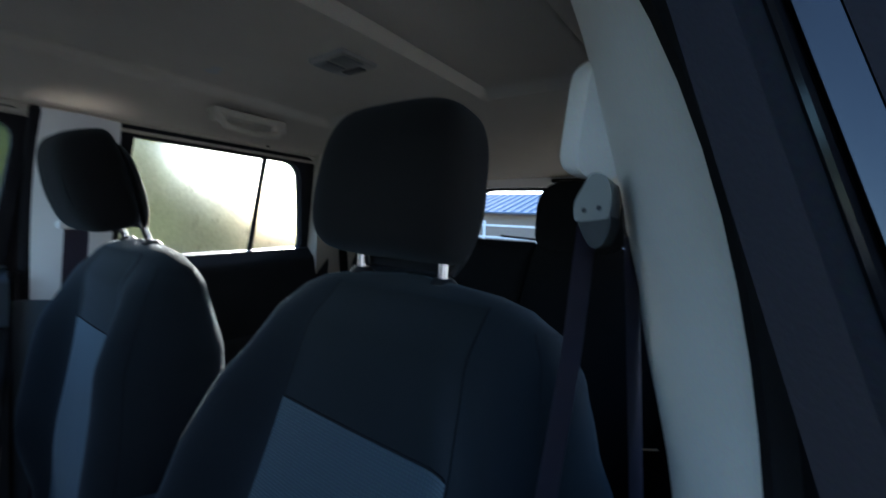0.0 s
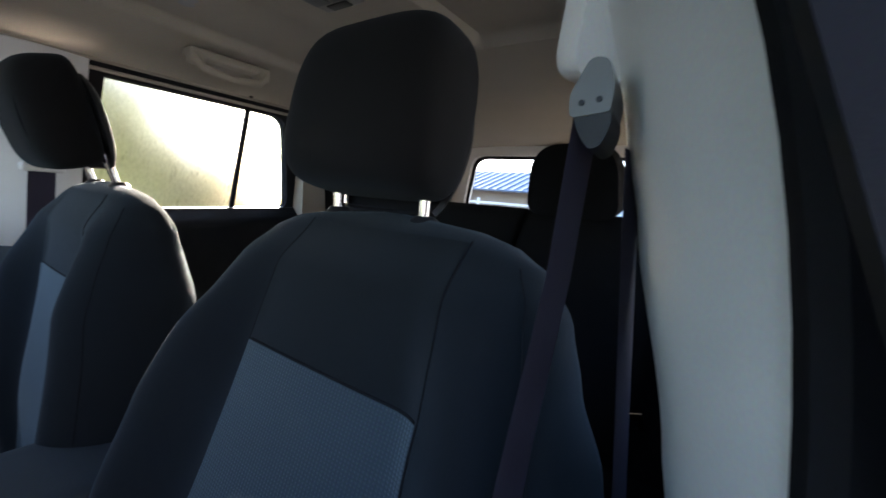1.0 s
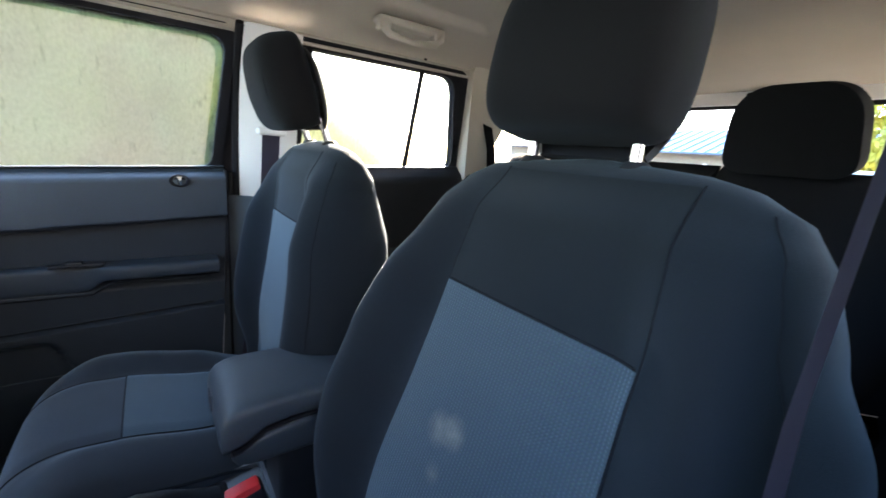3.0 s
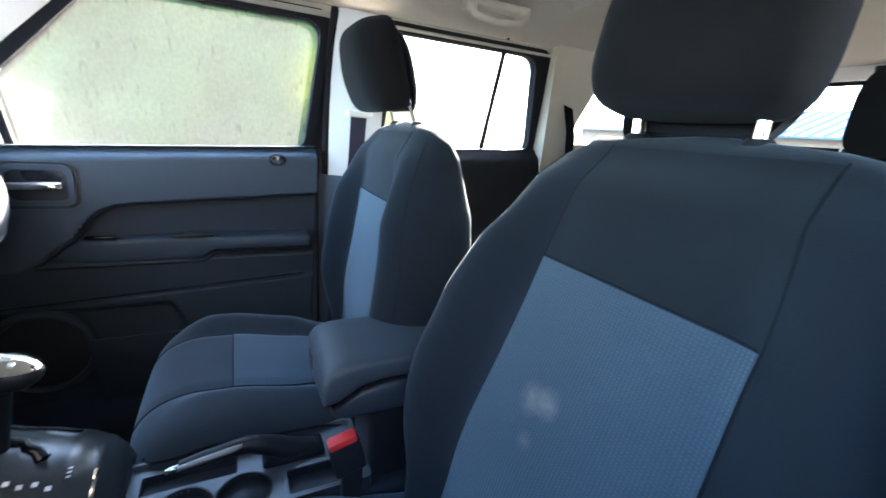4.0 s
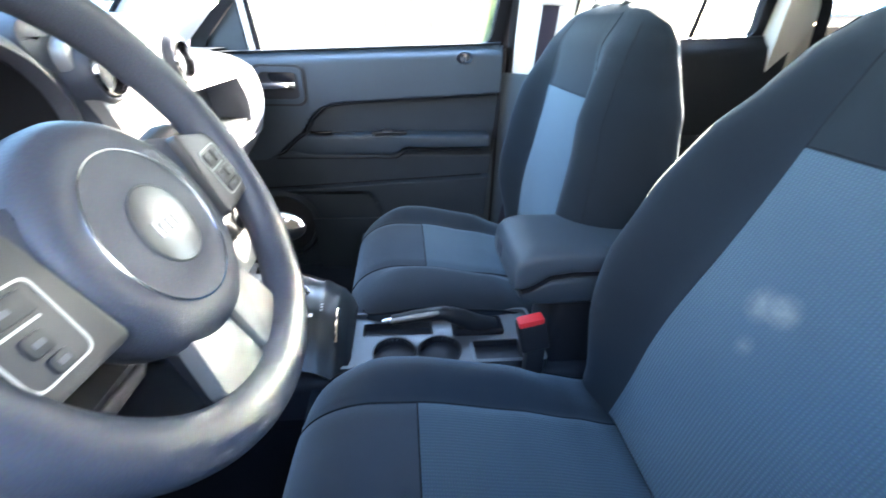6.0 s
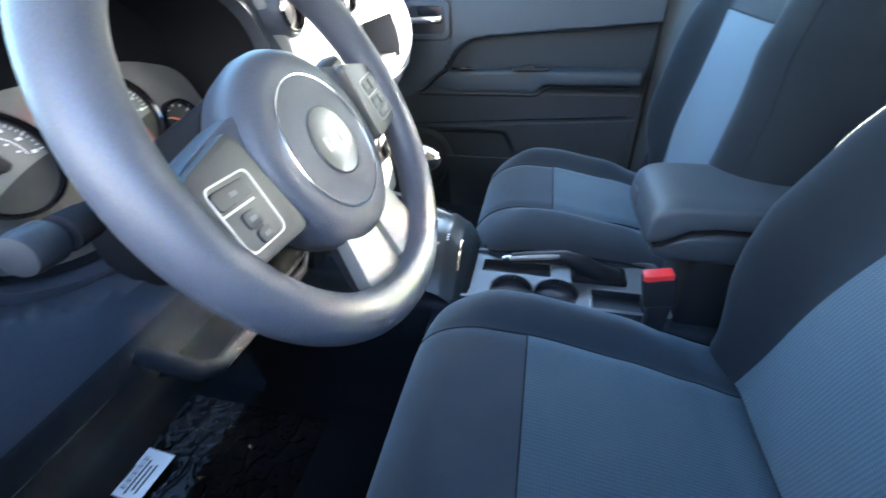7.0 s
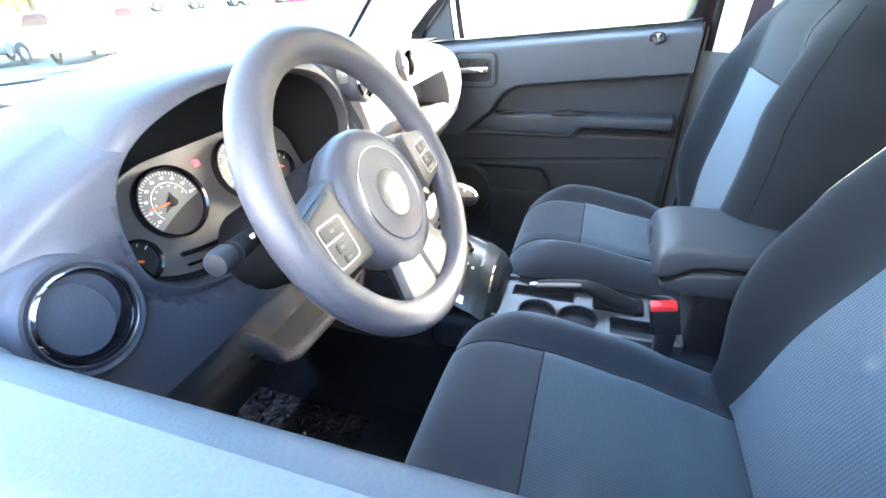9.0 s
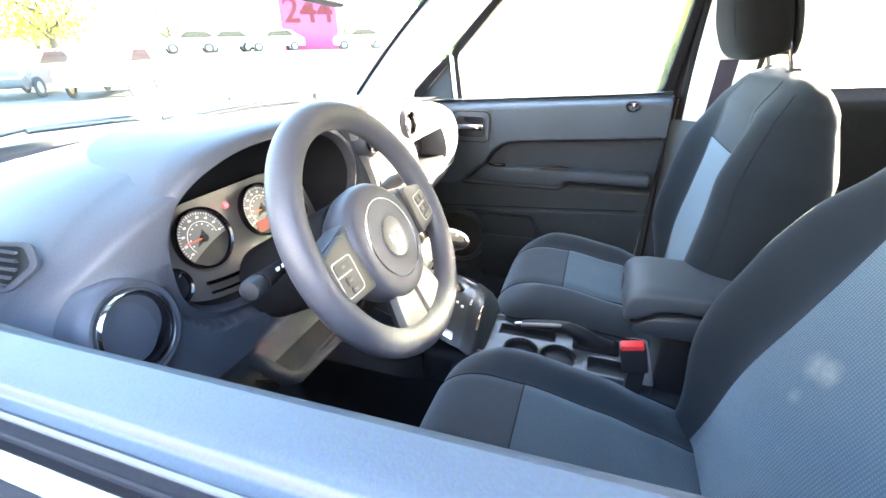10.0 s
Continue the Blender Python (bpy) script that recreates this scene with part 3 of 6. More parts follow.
def pillar_b(side):
    """Centre pillar: light upper cover that bulges inwards, dark lower cover."""
    def fn(k, z):
        f, r = pillar_front(z), curve_at(B_REAR, z) + (0.028 if side > 0 else 0)
        deep = 0.164 if side < 0 else 0.138
        if k < 0:
            return (side * (f + 0.004), -0.290, z)
        if k > 1:
            return (side * (r + 0.05 * (k - 1) / 0.2), -0.268 - deep - 0.01 * (k - 1) / 0.2, z)
        x = f + (r - f) * k - 0.012 * math.sin(k * math.pi) ** 0.8
        return (side * x, -0.268 - deep * k, z)
    top = part("pillar_cover", sheet(fn, [-0.1] + spread(0, 1, 30) + [1.1, 1.2], spread(1.09, 1.515, 30), 0.004), TRIM)
    tagged(top, "light grey centre pillar cover between the doors", "pillar trim", kind="structure")
    low = part("pillar_cover_lower", sheet(lambda k, z: (side * (0.672 - 0.05 * ramp(0, 0.5, k) + 0.02 * ramp(0.7, 1, k)), -0.240 - 0.20 * k + 0.03 * ramp(1.1, 0.55, z), z), spread(0, 1, 16), spread(0.45, 1.10, 20), 0.006), DOORPL)
    tagged(low, "slate lower centre pillar cover", "pillar trim", kind="structure")
    seal = part("door_seal", tube([(side * (pillar_front(max(z, 1.09)) + 0.009 + 0.02 * ramp(1.1, 0.9, z)), -0.262 + 0.03 * ramp(1.1, 0.55, z), z) for z in spread(0.5, 1.515, 40)], 0.0105), RUBBER)
    tagged(seal, "black rubber door seal along the pillar", "seal", kind="structure")
    bm = bmesh.new()
    jamb = [(-0.225, 1.09), (-0.258, 1.52), (-0.33, 1.52), (-0.33, 1.09)]
    lo = [bm.verts.new(p) for p in outline_on_side(jamb, side, 0.028)]
    hi = [bm.verts.new(p) for p in outline_on_side(jamb, side, 0.038)]
    bm.faces.new(lo)
    bm.faces.new(hi[::-1])
    for i in range(4):
        bm.faces.new((lo[i], hi[i], hi[(i + 1) % 4], lo[(i + 1) % 4]))
    tagged(part("door_jamb", bm, RUBBER), "black jamb between the door frame and the pillar", "pillar", kind="structure")
    post = part("pillar_post", block((side * 0.70, -0.33, 0.78), (0.03, 0.17, 0.76), 0.006), DARKPL)
    tagged(post, "black pillar post behind the light pillar cover", "pillar", kind="structure")


def pillar_c(side):
    QUARTER = [(-1.120, 1.235), (-1.190, 1.475), (-1.60, 1.47), (-1.60, 1.25)]
    OUT = [(-1.045, 1.0), (-0.95, 1.535), (-1.93, 1.535), (-1.93, 1.0)]
    wall = base("wall_west" if side < 0 else "wall_east", (side * 0.7, -1.5, 1.0), "rear quarter trim with a small window, toned beige as if shaded", "trim", kind="structure")
    # felt colour darkens this trim in place of the shade on it
    side_frame(rounded(OUT, 0.02), rounded(QUARTER, (0.02, 0.07, 0.05, 0.04)), side, -0.03, 0.03, "trim_cover", LINER, wall)
    side_pane(rounded(QUARTER, (0.02, 0.07, 0.05, 0.04)), side, 0.01, "quarter_pane", GLASS, wall)
    part("lower_trim", sheet(lambda y, z: (side * (0.69 - 0.06 * ramp(1.05, 0.9, z)), y, z), spread(-1.93, -1.06, 12), spread(0.5, 1.02, 12), 0.01), DARKPL, wall)
    part("outer_skin", sheet(lambda y, z: (side * 0.82, y, z), spread(-1.98, -1.07, 6), spread(0.32, 1.2, 6), 0.006), PAINT, wall)


for side in (1, -1):
    pillar_b(side)
    pillar_c(side)

# tailgate
tail = base("wall_north", (0, -1.93, 0.6), "tailgate with a wide clear rear window", "tailgate", kind="structure")


def tail_point(x, z, d=0.0):
    return Vector((x, -1.94 + 0.30 * max(z - 1.2, 0) - d, z))


def tail_loop(w0, w1, z0, z1, r):
    return rounded([(-w0, z0), (w0, z0), (w1, z1), (-w1, z1)], r)


def tail_frame(outer, inner, name, mat, d0, d1, label=""):
    bm = bmesh.new()
    loops = [[bm.verts.new(tail_point(x, z, d)) for x, z in o] for o, d in ((outer, d0), (outer, d1), (inner, d1), (inner, d0))]
    n = len(outer)
    for j in range(4):
        p, q = loops[j], loops[(j + 1) % 4]
        for i in range(n):
            bm.faces.new((p[i], p[(i + 1) % n], q[(i + 1) % n], q[i]))
    return part(name, bm, mat, tail, label)


tail_frame(tail_loop(0.72, 0.60, 1.0, 1.56, 0.03), tail_loop(0.56, 0.47, 1.235, 1.505, 0.06), "tailgate_trim", TRIM, -0.02, 0.04, "light grey window surround")
tail_frame(tail_loop(0.575, 0.485, 1.22, 1.515, 0.06), tail_loop(0.545, 0.457, 1.25, 1.492, 0.06), "glass_band", RUBBER, 0.0, 0.008)
glass_loop = tail_loop(0.56, 0.47, 1.235, 1.505, 0.06)
bm = bmesh.new()
bm.faces.new([bm.verts.new(tail_point(x, z, 0.02)) for x, z in glass_loop])
bmesh.ops.solidify(bm, geom=bm.faces[:], thickness=0.004)
part("rear_pane", bm, GLASS, tail).visible_shadow = False
part("tailgate_panel", block((0, -1.95, 0.72), (1.5, 0.05, 0.62), 0.01), DARKPL, tail)
part("wiper_arm", tube([(0.02, -1.985, 1.235), (0.10, -1.99, 1.262), (0.42, -1.985, 1.275)], 0.006), RUBBER, tail)
part("brake_light", block((0, -1.80, 1.527), (0.16, 0.05, 0.02), 0.008), GLOSSBLK, tail)

# windscreen, front header and front pillars
def screen_point(x, k, d=0.0):
    """k: 0 at the base, 1 at the top."""
    b = (abs(x) / 0.66) ** 2
    y = (0.95 - 0.13 * b) * (1 - k) + (0.43 - 0.06 * b) * k
    z = (1.172 - 0.018 * b) * (1 - k) + (1.56 - 0.02 * b) * k + 0.02 * math.sin(k * math.pi)
    return Vector((x * (1 - 0.16 * k), y + 0.6 * d, z + 0.8 * d))


screen = base("windscreen", (0, 0.95, 1.17), "clear windscreen with a black painted edge", "windscreen", kind="structure")
part("glass", sheet(lambda x, k: screen_point(x, k), spread(-0.68, 0.68, 30), spread(0, 1, 12), 0.004), SCREEN, screen).visible_shadow = False
edge = [(0.65, k) for k in spread(0.02, 0.98, 16)] + [(x, 1.0) for x in spread(0.65, -0.65, 30)] + [(-0.65, k) for k in spread(0.98, 0.02, 16)]
part("edge_band", tube([screen_point(x, k, -0.004) for x, k in edge], 0.006, 6), RUBBER, screen)


def pillar_a(side):
    def fn(a, k):
        p = screen_point(side * 0.665, k * 1.02)
        q = Vector((side * (side_x(1.16 + 0.35 * k) - 0.002), 0.615 - 0.40 * k, 1.165 + 0.35 * k))
        m = p.lerp(q, a)
        inward = math.sin(a * math.pi) * 0.022
        return m + Vector((-side * inward, -inward * 0.6, 0))
    ob = part("front_pillar_cover", sheet(fn, spread(0, 1, 14), spread(-0.06, 1.03, 24), 0.006), TRIM)
    tagged(ob, "light grey front pillar cover beside the windscreen", "pillar trim", kind="structure")


pillar_a(1), pillar_a(-1)


def roof_rail(side):
    def fn(a, y):
        x0, z0 = 0.586, 1.498
        x1, z1 = 0.582, 1.530
        return (side * (x0 + (x1 - x0) * a + 0.008 * math.sin(a * math.pi)), y, z0 + (z1 - z0) * a)
    ob = part("roof_rail", sheet(fn, spread(0, 1, 6), spread(-1.93, 0.40, 60), 0.012), LINER)
    tagged(ob, "felt-covered roof rail above the doors", "trim", kind="structure")


roof_rail(1), roof_rail(-1)


# ---- seats ----
SEAT = dict(x=0.0, y=0.0, z=0.0, lean=0.0, wide=1.0, bolster=1.0, middle=0.13)
BACK_W = [(0.0, 0.232), (0.10, 0.276), (0.20, 0.297), (0.30, 0.284), (0.39, 0.250), (0.45, 0.222), (0.50, 0.207), (0.533, 0.187), (0.552, 0.155), (0.565, 0.11), (0.572, 0.02)]


def back_w(h):
    return curve_at(BACK_W, h) * SEAT["wide"]


BACK_T = [(0.0, 0.055), (0.3, 0.060), (0.49, 0.052), (0.548, 0.032), (0.572, 0.004)]


BACK_R = [(0.0, 0.075), (0.2, 0.092), (0.4, 0.082), (0.51, 0.058), (0.552, 0.034), (0.572, 0.004)]


def back_frame(h):
    """The backrest's own axes: where its middle line lies at h along it, and its lean."""
    lean = SEAT["lean"]
    return Vector((SEAT["x"], SEAT["y"] - 0.322 - math.sin(lean) * h + 0.012 * ramp(0.4, 0.58, h), SEAT["z"] + 0.700 + math.cos(lean) * h)), lean


def back_front(x, h, lift=0.0):
    o, lean = back_frame(h)
    w = back_w(h)
    u = max(-1, min(1, x / w))
    t = curve_at(BACK_T, h)
    bol = 0.056 * SEAT["bolster"] * ramp(0.42, 0.80, abs(u)) * ramp(0.56, 0.36, h) * (0.55 + 0.45 * ramp(0.0, 0.15, h))
    crown = 0.012 * (1 - u * u) * ramp(0.56, 0.48, h) + 0.010 * math.exp(-((h - 0.16) / 0.1) ** 2)
    d = (t + bol + crown) * max(1 - abs(u) ** 7, 0) ** 0.5 + lift
    n = Vector((0, math.cos(lean), math.sin(lean)))
    return Vector((o.x + x, o.y, o.z)) + n * d


def back_rear(x, h):
    o, lean = back_frame(h)
    w = back_w(h)
    u = max(-1, min(1, x / w))
    t = curve_at(BACK_R, h)
    return Vector((o.x + x, o.y, o.z)) - Vector((0, math.cos(lean), math.sin(lean))) * t * max(1 - abs(u) ** 5, 0) ** 0.5


CUSH_Z = [(-0.34, 0.668), (-0.27, 0.690), (-0.212, 0.706), (-0.122, 0.726), (0.012, 0.750), (0.08, 0.753), (0.20, 0.747)]


def cush_w(y):
    return 0.245 + 0.012 * ramp(-0.25, 0.1, y)


def cush_top(x, y, lift=0.0):
    """Top of the seat cushion: a sunk middle between two bolsters, with a rounded nose."""
    u = max(-1, min(1, x / cush_w(y)))
    mid = SEAT["middle"]
    bol = 0.027 * ramp(mid, mid + 0.055, abs(x)) * ramp(-0.27, -0.10, y) * ramp(0.16, 0.04, y)
    z = curve_at(CUSH_Z, y) + bol + 0.005 * math.exp(-(x / 0.10) ** 2)
    z -= 0.004 * math.exp(-((abs(x) - mid) / 0.010) ** 2)
    reach = max(y - 0.065 + 0.030 * abs(u) ** 4, 0) / 0.122
    nose = max(1 - min(reach, 1) ** 2.6, 0) ** 0.5
    edge = max(1 - abs(u) ** 7, 0) ** 0.5
    z0 = 0.655
    return Vector((SEAT["x"] + x, SEAT["y"] + y, SEAT["z"] + z0 + (z - z0) * nose * edge + lift))


def front_seat(x, y, z, lean, forward, shift, head_w, wide, middle, nod, label):
    SEAT.update(x=x, y=y, z=z, lean=radians(lean), wide=wide, bolster=1 + 3.5 * (wide - 1), middle=middle)
    SEAT_X, SY, SZ = x, y, z
    seat = base("front_seat", (SEAT_X, -0.1, 0.45), label, "car seat", "front seats")
    hs = spread(0.0, 0.5719, 64)
    us = spread(-1, 1, 57)
    us = [math.sin(u * math.pi / 2) * 0.35 + u * 0.65 for u in us]
    rings = []
    for h in hs:
        w = back_w(h)
        rings.append([back_front(u * w, h) for u in us] + [back_rear(u * w, h) for u in us[-2:0:-1]])
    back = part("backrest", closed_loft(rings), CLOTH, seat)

    off = -0.014 if SEAT_X < 0 else 0.0

    def insert_half(h):
        return 0.1205 + 0.012 * ramp(0.36, 0.1, h) - 0.016 * ramp(0.40, 0.55, h)
    part("backrest_insert", sheet(lambda x, h: back_front(off + x * insert_half(h) / 0.13, h, 0.0022), spread(-0.13, 0.13, 30), spread(0.005, 0.400, 46), uv=True), INSERT_MARKED if SEAT_X < 0 else INSERT, back, "blue-grey knit insert")
    for s in (-1, 1):
        part("seam", tube([back_front(off + s * (insert_half(h) + 0.0015), h, 0.0004) for h in spread(0.005, 0.549, 60)], 0.0009, 6), THREAD, back)
        part("seam", tube([back_front(s * back_w(h) * 0.90, h, 0.0004) for h in spread(0.03, 0.533, 50)], 0.0008, 6), THREAD, back)
    part("upper_panel", sheet(lambda x, h: back_front(off + x * insert_half(h) / 0.13, h, 0.0012), spread(-0.13, 0.13, 30), spread(0.402, 0.547, 24)), CLOTH_UPPER, back, "grey cloth upper panel")
    part("seam", tube([back_front(off + x, 0.401, 0.0008) for x in spread(-0.117, 0.117, 30)], 0.0017, 6), THREAD, back)

    # cushion
    rings = []
    for y in spread(-0.34, 0.1869, 70):
        w = cush_w(y)
        nose = max(1 - (max(y - 0.09, 0) / 0.105) ** 3, 0) ** 0.5
        low = 0.655 - 0.075 * nose
        rings.append([cush_top(u * w, y) for u in us] + [Vector((SEAT_X + u * w * 0.985, SY + y - 0.01 * (1 - nose), SZ + low)) for u in us[-2:0:-1]])
    cush = part("seat_cushion", closed_loft(rings), CLOTH_SEAT_LIT, seat)

    def mid_at(y):
        return middle - 0.010 * ramp(-0.05, -0.28, y)
    part("cushion_insert", sheet(lambda x, y: cush_top(x * mid_at(y) / middle, y, 0.0022), spread(-middle, middle, 30), spread(-0.30, 0.012, 40), uv=True), INSERT, cush, "blue-grey knit insert")
    part("front_panel", sheet(lambda x, y: cush_top(x * mid_at(y) / middle, y, 0.0014), spread(-middle, middle, 30), spread(0.0135, 0.176, 40)), CLOTH_MID_LIT, cush, "grey cloth front panel, lightened as if lit from above")
    for s in (-1, 1):
        part("seam", tube([cush_top(s * (mid_at(y) + 0.0015), y, 0.0008) for y in spread(-0.3, 0.178, 60)], 0.0019, 6), THREAD, cush)
        welt = [cush_top(s * cush_w(y) * 0.945, y, 0.0006) for y in spread(-0.30, 0.07, 30)]
        welt += [cush_top(s * cush_w(0.1) * (0.945 - 0.10 * (1 - math.cos(a))), 0.07 + 0.075 * math.sin(a), 0.0006) for a in spread(0.1, math.pi / 2, 10)]
        part("welt", tube(welt, 0.0026, 8), THREAD, cush)
        part("seam", tube([p + Vector((s * 0.010, 0, -0.016)) for p in welt[:32]], 0.0014, 6), THREAD, cush)
    part("seam", tube([cush_top(x, 0.013, 0.0006) for x in spread(-middle, middle, 30)], 0.0017, 6), THREAD, cush)

    # headrest
    top, tilt = back_frame(0.66)
    hr_o = Vector((SEAT_X + shift, top.y + forward, top.z + (0.014 if nod < 10 else 0.006)))
    hr_l = tilt - radians(nod)
    ax_u, ax_n = Vector((0, -math.sin(hr_l), math.cos(hr_l))), Vector((0, math.cos(hr_l), math.sin(hr_l)))
    rings = []
    for v in spread(-1, 1, 30):
        a = v * math.pi / 2
        grow = abs(math.cos(a)) ** 0.42
        hh = (0.096 if a > 0 else 0.079) * (abs(math.sin(a)) ** 0.72) * (1 if a > 0 else -1)
        w, t = head_w * (0.35 + 0.65 * grow) * (1 - 0.07 * v) if abs(v) < 1 else 0.05, (0.052 if forward < 0.05 else 0.046) * grow + 0.004
        ring = []
        for k in range(40):
            b = k * 2 * math.pi / 40
            cx, cn = math.cos(b), math.sin(b)
            ex = w * abs(cx) ** 0.5 * (1 if cx >= 0 else -1)
            en = t * abs(cn) ** 0.62 * (1 if cn >= 0 else -1)
            ring.append(hr_o + Vector((ex, 0, 0)) + ax_u * hh + ax_n * (en - 0.012 * v * v))
        rings.append(ring)
    head = part("headrest", closed_loft(rings), HEADCLOTH, seat)
    for s in (-1, 1):
        part("headrest_post", tube([(hr_o.x + s * 0.066, hr_o.y - (0.012 if forward < 0.05 else 0.050), hr_o.z - (0.06 if forward < 0.05 else 0.02)), (hr_o.x + s * 0.066, back_frame(0.556)[0].y, back_frame(0.556)[0].z)], 0.0062, 12), CHROME, head, "chrome post")
        part("post_collar", lathe([(0.001, 0), (0.016, 0), (0.016, 0.006), (0.010, 0.012), (0.001, 0.012)], Matrix.Translation((hr_o.x + s * 0.066, back_frame(0.565)[0].y, back_frame(0.565)[0].z - 0.004)), 16), DARKPL, seat)
        part("seam", tube([hr_o + Vector((s * head_w * 0.72, 0, 0)) + ax_u * (0.082 * v if v > 0 else 0.070 * v) + ax_n * (0.0455 - 0.012 * v * v - 0.008 * abs(v) ** 3) for v in spread(-1, 1, 20)], 0.0015, 6), THREAD, head)
    shell = sheet(lambda a, v: hr_o + Vector(((head_w - 0.014) * math.sin(a) * (1 - 0.25 * v * v), 0, 0)) + ax_u * (0.078 * v - 0.012) + ax_n * (-0.040 - 0.030 * math.cos(a) ** 0.5 * (1 - 0.5 * v ** 4)), spread(-1.5, 1.5, 20), spread(-1, 1, 16), 0.006)
    part("rear_shell", shell, DARKPL, head, "black plastic rear shell")
    # base
    part("seat_base", block((SEAT_X, SY - 0.10, 0.555), (0.43, 0.42, 0.10), 0.02, 3), DARKPL, seat)
    for s in (-1, 1):
        part("side_shield", sheet(lambda y, z: (SEAT_X + s * (0.247 + 0.008 * math.sin((z - 0.55) / 0.1 * math.pi)), SY + y, SZ + z - 0.03 * ramp(-0.1, 0.1, y)), spread(-0.36, 0.09, 24), spread(0.555, 0.655, 10), 0.008), DARKPL, seat, "black plastic side shield")
        part("seat_rail", block((SEAT_X + s * 0.20, SY - 0.08, 0.49), (0.035, 0.52, 0.03), 0.006), DARKPL, seat)
    return seat


front_seat(-0.333, 0.022, 0.012, 16.5, 0.040, 0.026, 0.107, 1.0, 0.134, 6, "charcoal cloth driver seat with blue-grey knit inserts")
front_seat(0.314, -0.012, -0.008, 5.5, 0.090, 0.012, 0.108, 1.04, 0.112, 21, "charcoal cloth passenger seat, backrest set upright")


# rear bench
def rear_bench():
    seat = base("rear_bench", (0, -1.1, 0.45), "black cloth rear bench with folded headrests up", "car seat")

    for x0, x1 in ((-0.66, -0.10), (-0.095, 0.66)):
        rings = []
        for h in spread(0, 1, 24):
            z = 0.70 + 0.578 * h
            y = -1.08 - 0.21 * h
            t = 0.06 * (1 - h ** 10) ** 0.5 + 0.003
            ring = []
            for k in range(36):
                b = k * 2 * math.pi / 36
                cx, cn = math.cos(b), math.sin(b)
                w = (x1 - x0) / 2
                ring.append(((x0 + x1) / 2 + w * abs(cx) ** 0.22 * (1 if cx >= 0 else -1), y + t * abs(cn) ** 0.4 * (1 if cn >= 0 else -1), z))
            rings.append(ring)
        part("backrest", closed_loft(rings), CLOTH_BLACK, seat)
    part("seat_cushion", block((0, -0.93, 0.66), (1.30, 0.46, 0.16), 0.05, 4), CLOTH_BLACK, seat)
    for x in (-0.243, 0.36):
        hr = slab(rounded([(-0.128, -0.095), (0.128, -0.095), (0.112, 0.100), (-0.112, 0.100)], (0.05, 0.05, 0.085, 0.085), 9), 0.10, pose(x, -1.215, 1.356, 80, 0, 0), 0.035)
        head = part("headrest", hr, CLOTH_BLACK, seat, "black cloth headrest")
        for s in (-0.05, 0.05):
            part("headrest_post", tube([(x + s, -1.28, 1.20), (x + s, -1.27, 1.28)], 0.006), CHROME, head)
    return seat


rear_bench()


# ---- dashboard ----
FAR_CURVE = [(0.08, 0.016), (0.11, 0.005), (0.13, 0.001), (0.15, 0.0), (0.17, 0.002), (0.20, 0.010), (0.215, 0.018), (0.245, 0.035), (0.27, 0.055), (0.31, 0.09), (0.36, 0.12), (0.42, 0.15), (0.50, 0.18), (0.65, 0.22)]


def far_face(x):
    """Rearmost line of the dash before the passenger."""
    return 0.358 + 1.1 * max(x - 0.36, 0) ** 2


def dash_profile(x):
    """(y, z) line from the windscreen round the rear edge down to the knees."""
    off = x + 0.315
    rise = 0.060 * math.exp(-(abs(off / (0.235 if off < 0 else 0.205))) ** 4)
    end = ramp(0.52, 0.73, abs(x))
    end_r = ramp(0.47, 0.68, x)
    y_edge = 0.400 + 0.07 * end * end * (x < 0) + 0.105 * end_r * end_r
    b = (x / 0.66) ** 2
    yw = 0.955 - 0.13 * b
    zt = 1.150 + rise - 0.075 * end * (x < 0)
    pts = [(yw + 0.02, 1.155 - 0.02 * b), (yw - 0.12, 1.155 - 0.02 * b + 0.3 * rise), (0.62, 1.150 + 0.8 * rise - 0.06 * end * (x < 0)), (0.52, zt), (0.455, zt - 0.003), (y_edge + 0.025, zt - 0.010), (y_edge + 0.006, zt - 0.022), (y_edge - 0.006, zt - 0.032 - 0.5 * rise)]
    shelf = 0.07 * ramp(0.125, 0.131, x) * (1 - ramp(0.318, 0.324, x))
    for z in (1.114, 1.112, 1.09, 1.07, 1.05, 1.033, 1.031, 1.022, 1.014, 1.006, 0.999, 0.992, 0.985, 0.975, 0.972, 0.955, 0.93, 0.89, 0.84, 0.78, 0.70, 0.62, 0.55):
        y = y_edge - 0.012 + 0.25 * ramp(0.95, 0.55, z)
        if z < 1.10:
            reach = ((abs(off + 0.004) / 0.187) ** 2.6 + ((1.10 - z) / 0.115) ** 2.4) ** 0.4
            y += 0.13 * ramp(1.10, 0.96, reach)
        pts.append((y, min(z, zt - 0.034 - 0.5 * rise - 0.0005 * len(pts)) if x < -0.5 else z))
    k = ramp(0.06, 0.125, x)
    if not k:
        return pts
    face = far_face(x)
    soft = [pts[0], pts[1], (0.62, 1.150), (0.52, 1.150), (face + 0.098, 1.147), (face + 0.058, 1.139), (face + 0.034, 1.129), (face + 0.017, 1.118)]
    for y, z in pts[8:]:
        y = face + curve_at(FAR_CURVE, 1.2 - z) + (shelf if 1.032 < z < 1.113 else 0)
        soft.append((y, z))
    return [(a + (c - a) * k, b + (d - b) * k) for (a, b), (c, d) in zip(pts, soft)]


